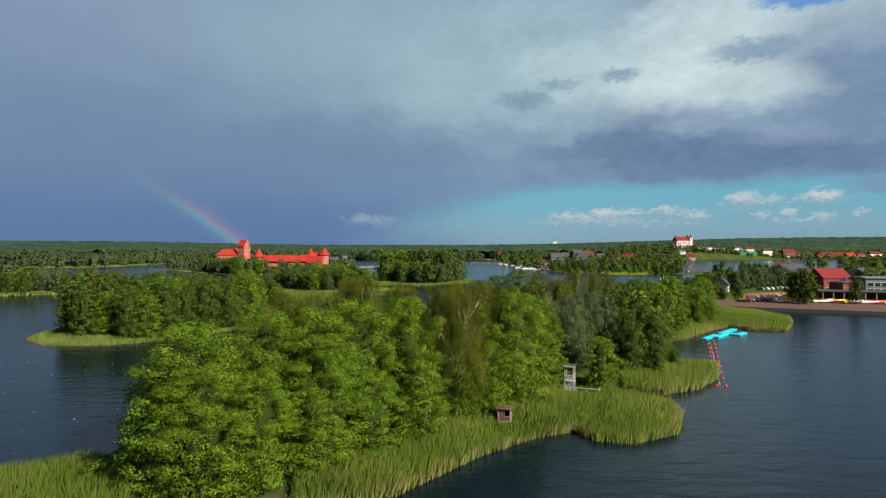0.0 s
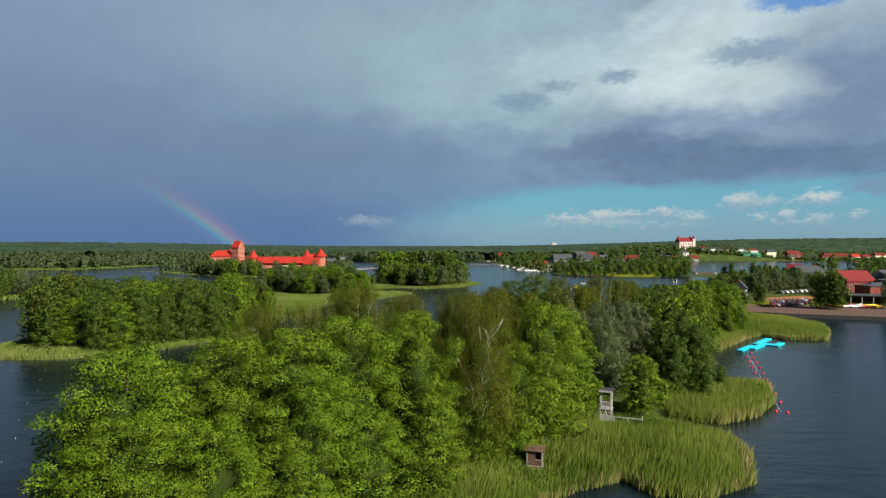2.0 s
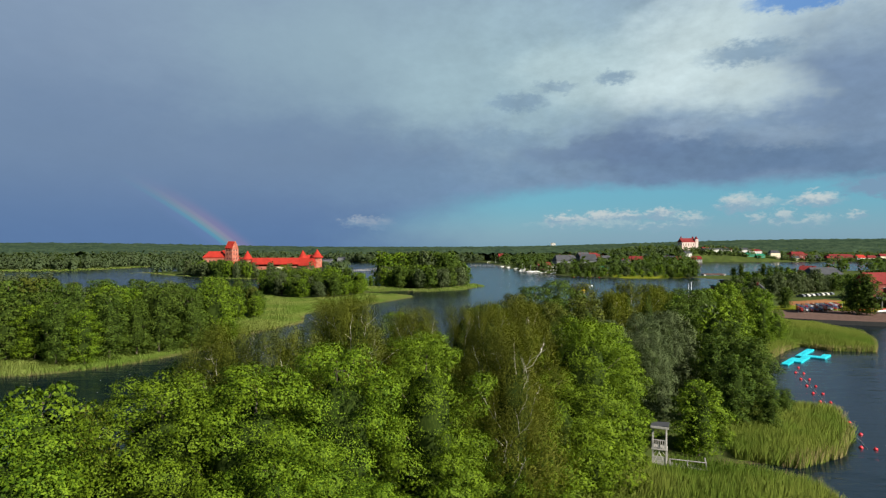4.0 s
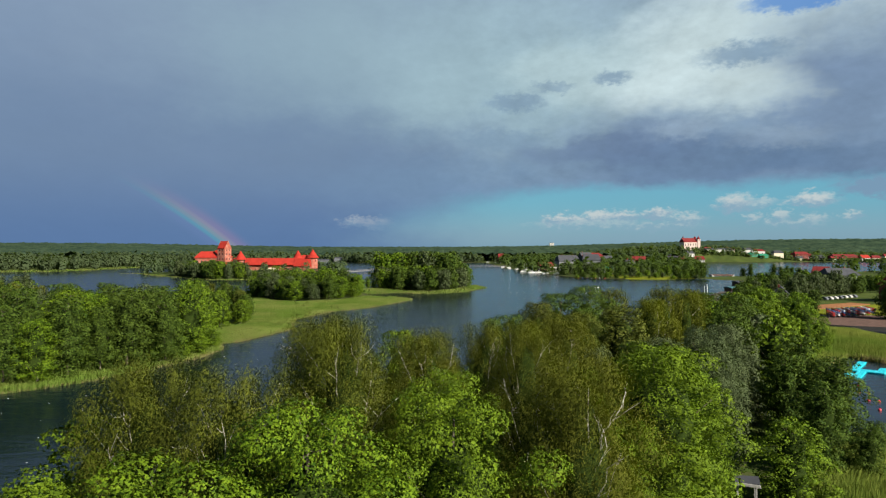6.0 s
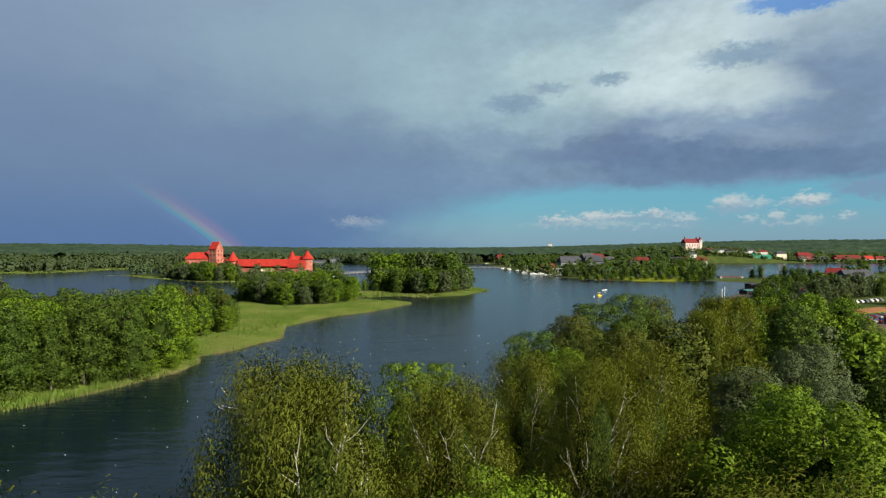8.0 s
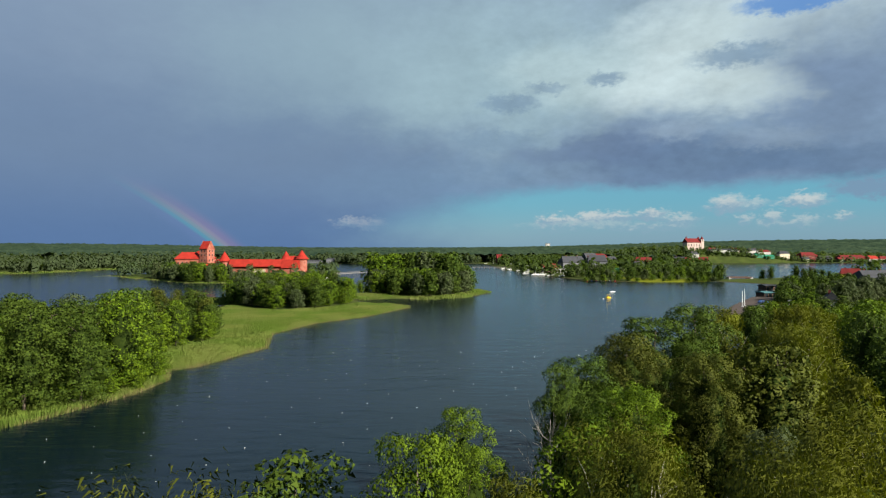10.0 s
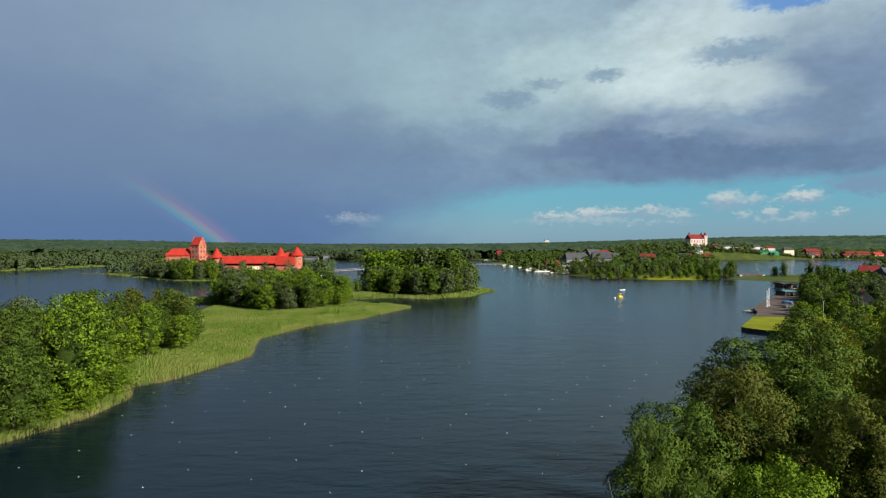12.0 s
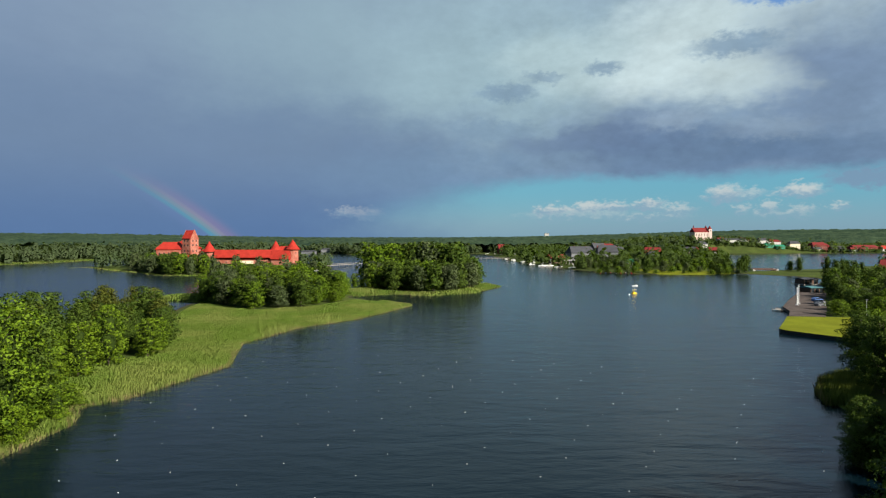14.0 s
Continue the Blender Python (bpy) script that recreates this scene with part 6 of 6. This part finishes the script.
def car(x, y, z, turn, mat, label):
    c = thing("parked_car", pose(x, y, z, 0, 0, turn), label, "car", "parked cars")
    body, glass = car_meshes()
    part("body", body, mat, c)
    part("side_glass", glass, M_GLASS, c)
    for sx in (-1.3, 1.3):
        for sy in (-0.8, 0.8):
            w = part("wheel", tubed((sx, sy - 0.1, 0.32), (sx, sy + 0.1, 0.32), 0.32, 0.32, 12), M_RUBBER, c)
            part("rim", tubed((sx, sy - 0.115, 0.32), (sx, sy + 0.115, 0.32), 0.19, 0.19, 8), M_METAL, w)


for x, y, a, mt, lab in ((126, 320, 20, M_CARGREY, "dark grey car parked on the gravel quay"), (130.5, 327, 22, M_CARGREY, "dark grey car parked on the gravel quay"),
                         (135, 335, 18, M_BOATBLUE, "dark blue car parked on the gravel quay")):
    car(x, y, 1.1, a, mt, lab)
for k in range(7):
    car(172 + k * 3.6, 318 + k * 1.9, float(relief(np.array([172 + k * 3.6]), np.array([318 + k * 1.9]))[0]), 115, M_WHITE if k % 3 else M_CARGREY,
        "white car parked in a row under trees" if k % 3 else "grey car parked in a row under trees")


# ---- bridges ----
def footbridge(a, b, z, label):
    a, b = Vector(a), Vector(b)
    n = (b - a).length
    turn = math.degrees(math.atan2(b.y - a.y, b.x - a.x))
    t = thing("footbridge", pose(a.x, a.y, 0, 0, 0, turn), label, "bridge")
    part("deck", boxed(0, -1.5, z - 0.3, n, 1.5, z, bevel=0.03), M_WOOD, t)
    for sy in (-1.45, 1.45):
        part("handrail", boxed(0, sy - 0.06, z + 0.95, n, sy + 0.06, z + 1.08), M_WOOD, t)
    for k in range(int(n / 6) + 1):
        for sy in (-1.2, 1.2):
            part("pile", tubed((k * 6, sy, -2), (k * 6, sy, z + 1.0), 0.16, 0.14, 6), M_WOOD, t)


footbridge((-96, 600), (-42, 690), 1.7, "long wooden footbridge to the castle island")
footbridge((36, 768), (78, 756), 1.7, "wooden footbridge near the marina")
cw = thing("road_bridge", pose(233, 540, 0, 0, 0, -4), "low white concrete road bridge on the causeway", "bridge")
part("deck", boxed(-9, -3.5, 1.2, 9, 3.5, 1.7, bevel=0.05), M_PIER, cw)
for s in (-1, 1):
    part("abutment", prism([(s * 9, -1), (s * 6.5, -1), (s * 7.6, 1.4), (s * 9, 2.2)], -3.7, 3.7), M_WHITE, cw)
    part("parapet", boxed(-9, s * 3.3 - 0.12, 1.7, 9, s * 3.3 + 0.12, 2.3, bevel=0.03), M_PIER, cw)

# terrace shelter at the marina
ts = thing("terrace_shelter", pose(112, 628, 1.2, 0, 0, 15), "white-roofed waterside terrace on posts", "shelter")
part("roof", boxed(-8, -3, 3.6, 8, 3, 4.0, bevel=0.04), M_WHITE, ts)
for k in range(6):
    part("post", boxed(-7.6 + k * 3.0, -2.8, -1, -7.3 + k * 3.0, -2.5, 3.6), M_WHITE, ts)

# ---- trees of the town shore ----
solo = [(150, 243.5, 16.0, "lime", 1.2), (146.5, 246, 14.5, "lime", 1.0), (171, 243, 13, "lime", 0.85), (150, 318, 11, "willow", 1.1), (134, 296, 8, "shrub", 0.5)]
for x, y, h, k, w in solo:
    plant(k, "mid", x, y, h, w, "trees at the rowing base")
for k in range(9):
    plant("willow", "mid", 160 + k * 6.5, 322 + k * 4.5, 11.5 + 2.5 * math.sin(k * 2.3), 1.1, "row of willows behind the parked cars")
SHORE_WOOD = [(134, 262), (133, 300), (146, 328), (156, 352), (176, 395), (205, 432), (250, 442), (270, 400), (232, 352), (192, 350), (164, 335),
              (146, 322), (134, 305), (128, 285), (122, 264)]
for x, y in scatter(SHORE_WOOD, 6.5, random.Random(41)):
    r = random.Random(int(x * 17 + y * 5))
    plant(r.choice(("lime", "lime", "lime", "alder", "willow")), "far" if y > 330 else "mid", x, y, r.uniform(6.5, 10.5), group="trees along the quay")
QUAY_WOOD = [(113, 293), (125, 312), (142, 337), (161, 364), (178, 392), (160, 356), (148, 330), (135, 302), (126, 290)]
for x, y in scatter(QUAY_WOOD, 4.6, random.Random(44)):
    r = random.Random(int(x * 17 + y * 5))
    plant(r.choice(("lime", "lime", "lime", "shrub")), "mid" if y < 330 else "far", x, y, r.uniform(4.0, 8.5), 1.1, "trees along the quay")
LANE = [(98, 247), (112, 255), (110, 248), (100, 240)]
for x, y in scatter(LANE, 5.0, random.Random(42)):
    plant("alder", "mid", x, y, 9.0, group="trees along the quay")
TOWN_SHORE = [(110, 566), (110, 538), (127, 533), (150, 525), (173, 520), (204, 518), (210, 540), (222, 580), (170, 600), (130, 610)]
for x, y in scatter(TOWN_SHORE, 9.5, random.Random(43), [(148, 575), (182, 620), (148, 565)]):
    r = random.Random(int(x * 17 + y * 5))
    plant(r.choice(("lime", "alder", "willow", "lime")), "far", x, y, r.uniform(5.5, 11), 1.15, "garden trees on the town shore")
for k in range(16):
    plant(("shrub", "lime", "shrub", "willow")[k % 4], "far", 107 + k * 6.1, 521 - k * 0.75 + 3 * math.sin(k * 1.9), 3.0 + 2.6 * abs(math.sin(k * 2.1)), 1.2, "bushes along the town shore")
for x, y, h in ((205, 516, 12.5), (210, 521, 13), (200, 512, 10), (196, 519, 12), (192, 514, 9), (243, 524, 8.5), (247, 520, 11.5), (262, 514, 12), (266, 510, 10), (272, 512, 10.5),
                (278, 516, 9.5), (286, 520, 9), (294, 524, 7.5)):
    plant("lime", "far", x, y, h, 1.0, "trees on the causeway")


def town_keep(x, y):
    return y > 560 and x > 0.05 * y + 40 and x < 0.95 * y and not (410 < x < 800 and 960 < y < 1064)


far_woods("town_trees", [s for s in wood_spots(60, 900, 590, 1500, 2600, 8, 14, 24, town_keep) if (s[0] - 440) ** 2 + (s[1] - 1079) ** 2 > 420 and not (405 < s[0] < 470 and s[1] < 1079 and s[3] > 9)],
          "green garden trees between the town houses", 60, M_TOWNTREE, 0.06)
far_woods("lakeside_trees", wood_spots(370, 620, 890, 1025, 200, 7, 11, 35, lambda x, y: x < 450), "green trees on the second lake's far shore", 50, M_TOWNTREE, 0.06)
far_woods("garden_bushes", wood_spots(375, 800, 975, 1085, 900, 2.4, 5.4, 36), "small garden trees before the lakeside houses", 40, M_TOWNTREE, 0.34)
far_woods("marina_trees", wood_spots(85, 235, 560, 880, 270, 6, 10.0, 29, lambda x, y: x > 0.09 * y + 38 and not (96 < x < 184 and 612 < y < 706)), "green trees round the marina houses", 90, M_TOWNTREE, 0.06)
far_woods("east_trees", wood_spots(240, 700, 330, 620, 420, 9, 14, 25, lambda x, y: x > 0.66 * y + 8 and x > 0.79 * (y - 118), 6.0), "dense green trees behind the inns", 110, M_TOWNTREE, 0.04)
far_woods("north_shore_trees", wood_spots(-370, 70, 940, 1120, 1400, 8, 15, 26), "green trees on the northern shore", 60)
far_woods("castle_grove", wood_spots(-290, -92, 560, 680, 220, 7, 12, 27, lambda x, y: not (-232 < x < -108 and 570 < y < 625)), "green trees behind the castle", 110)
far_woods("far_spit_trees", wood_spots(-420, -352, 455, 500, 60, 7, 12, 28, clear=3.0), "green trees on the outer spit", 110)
far_woods("hill_trees", wood_spots(380, 900, 1066, 1260, 1000, 5, 10, 37, lambda x, y: (x - 440) ** 2 + (y - 1079) ** 2 > 700 and not (405 < x < 475 and y < 1085)), "green trees on the slope behind the town", 44, M_TOWNTREE, 0.06)
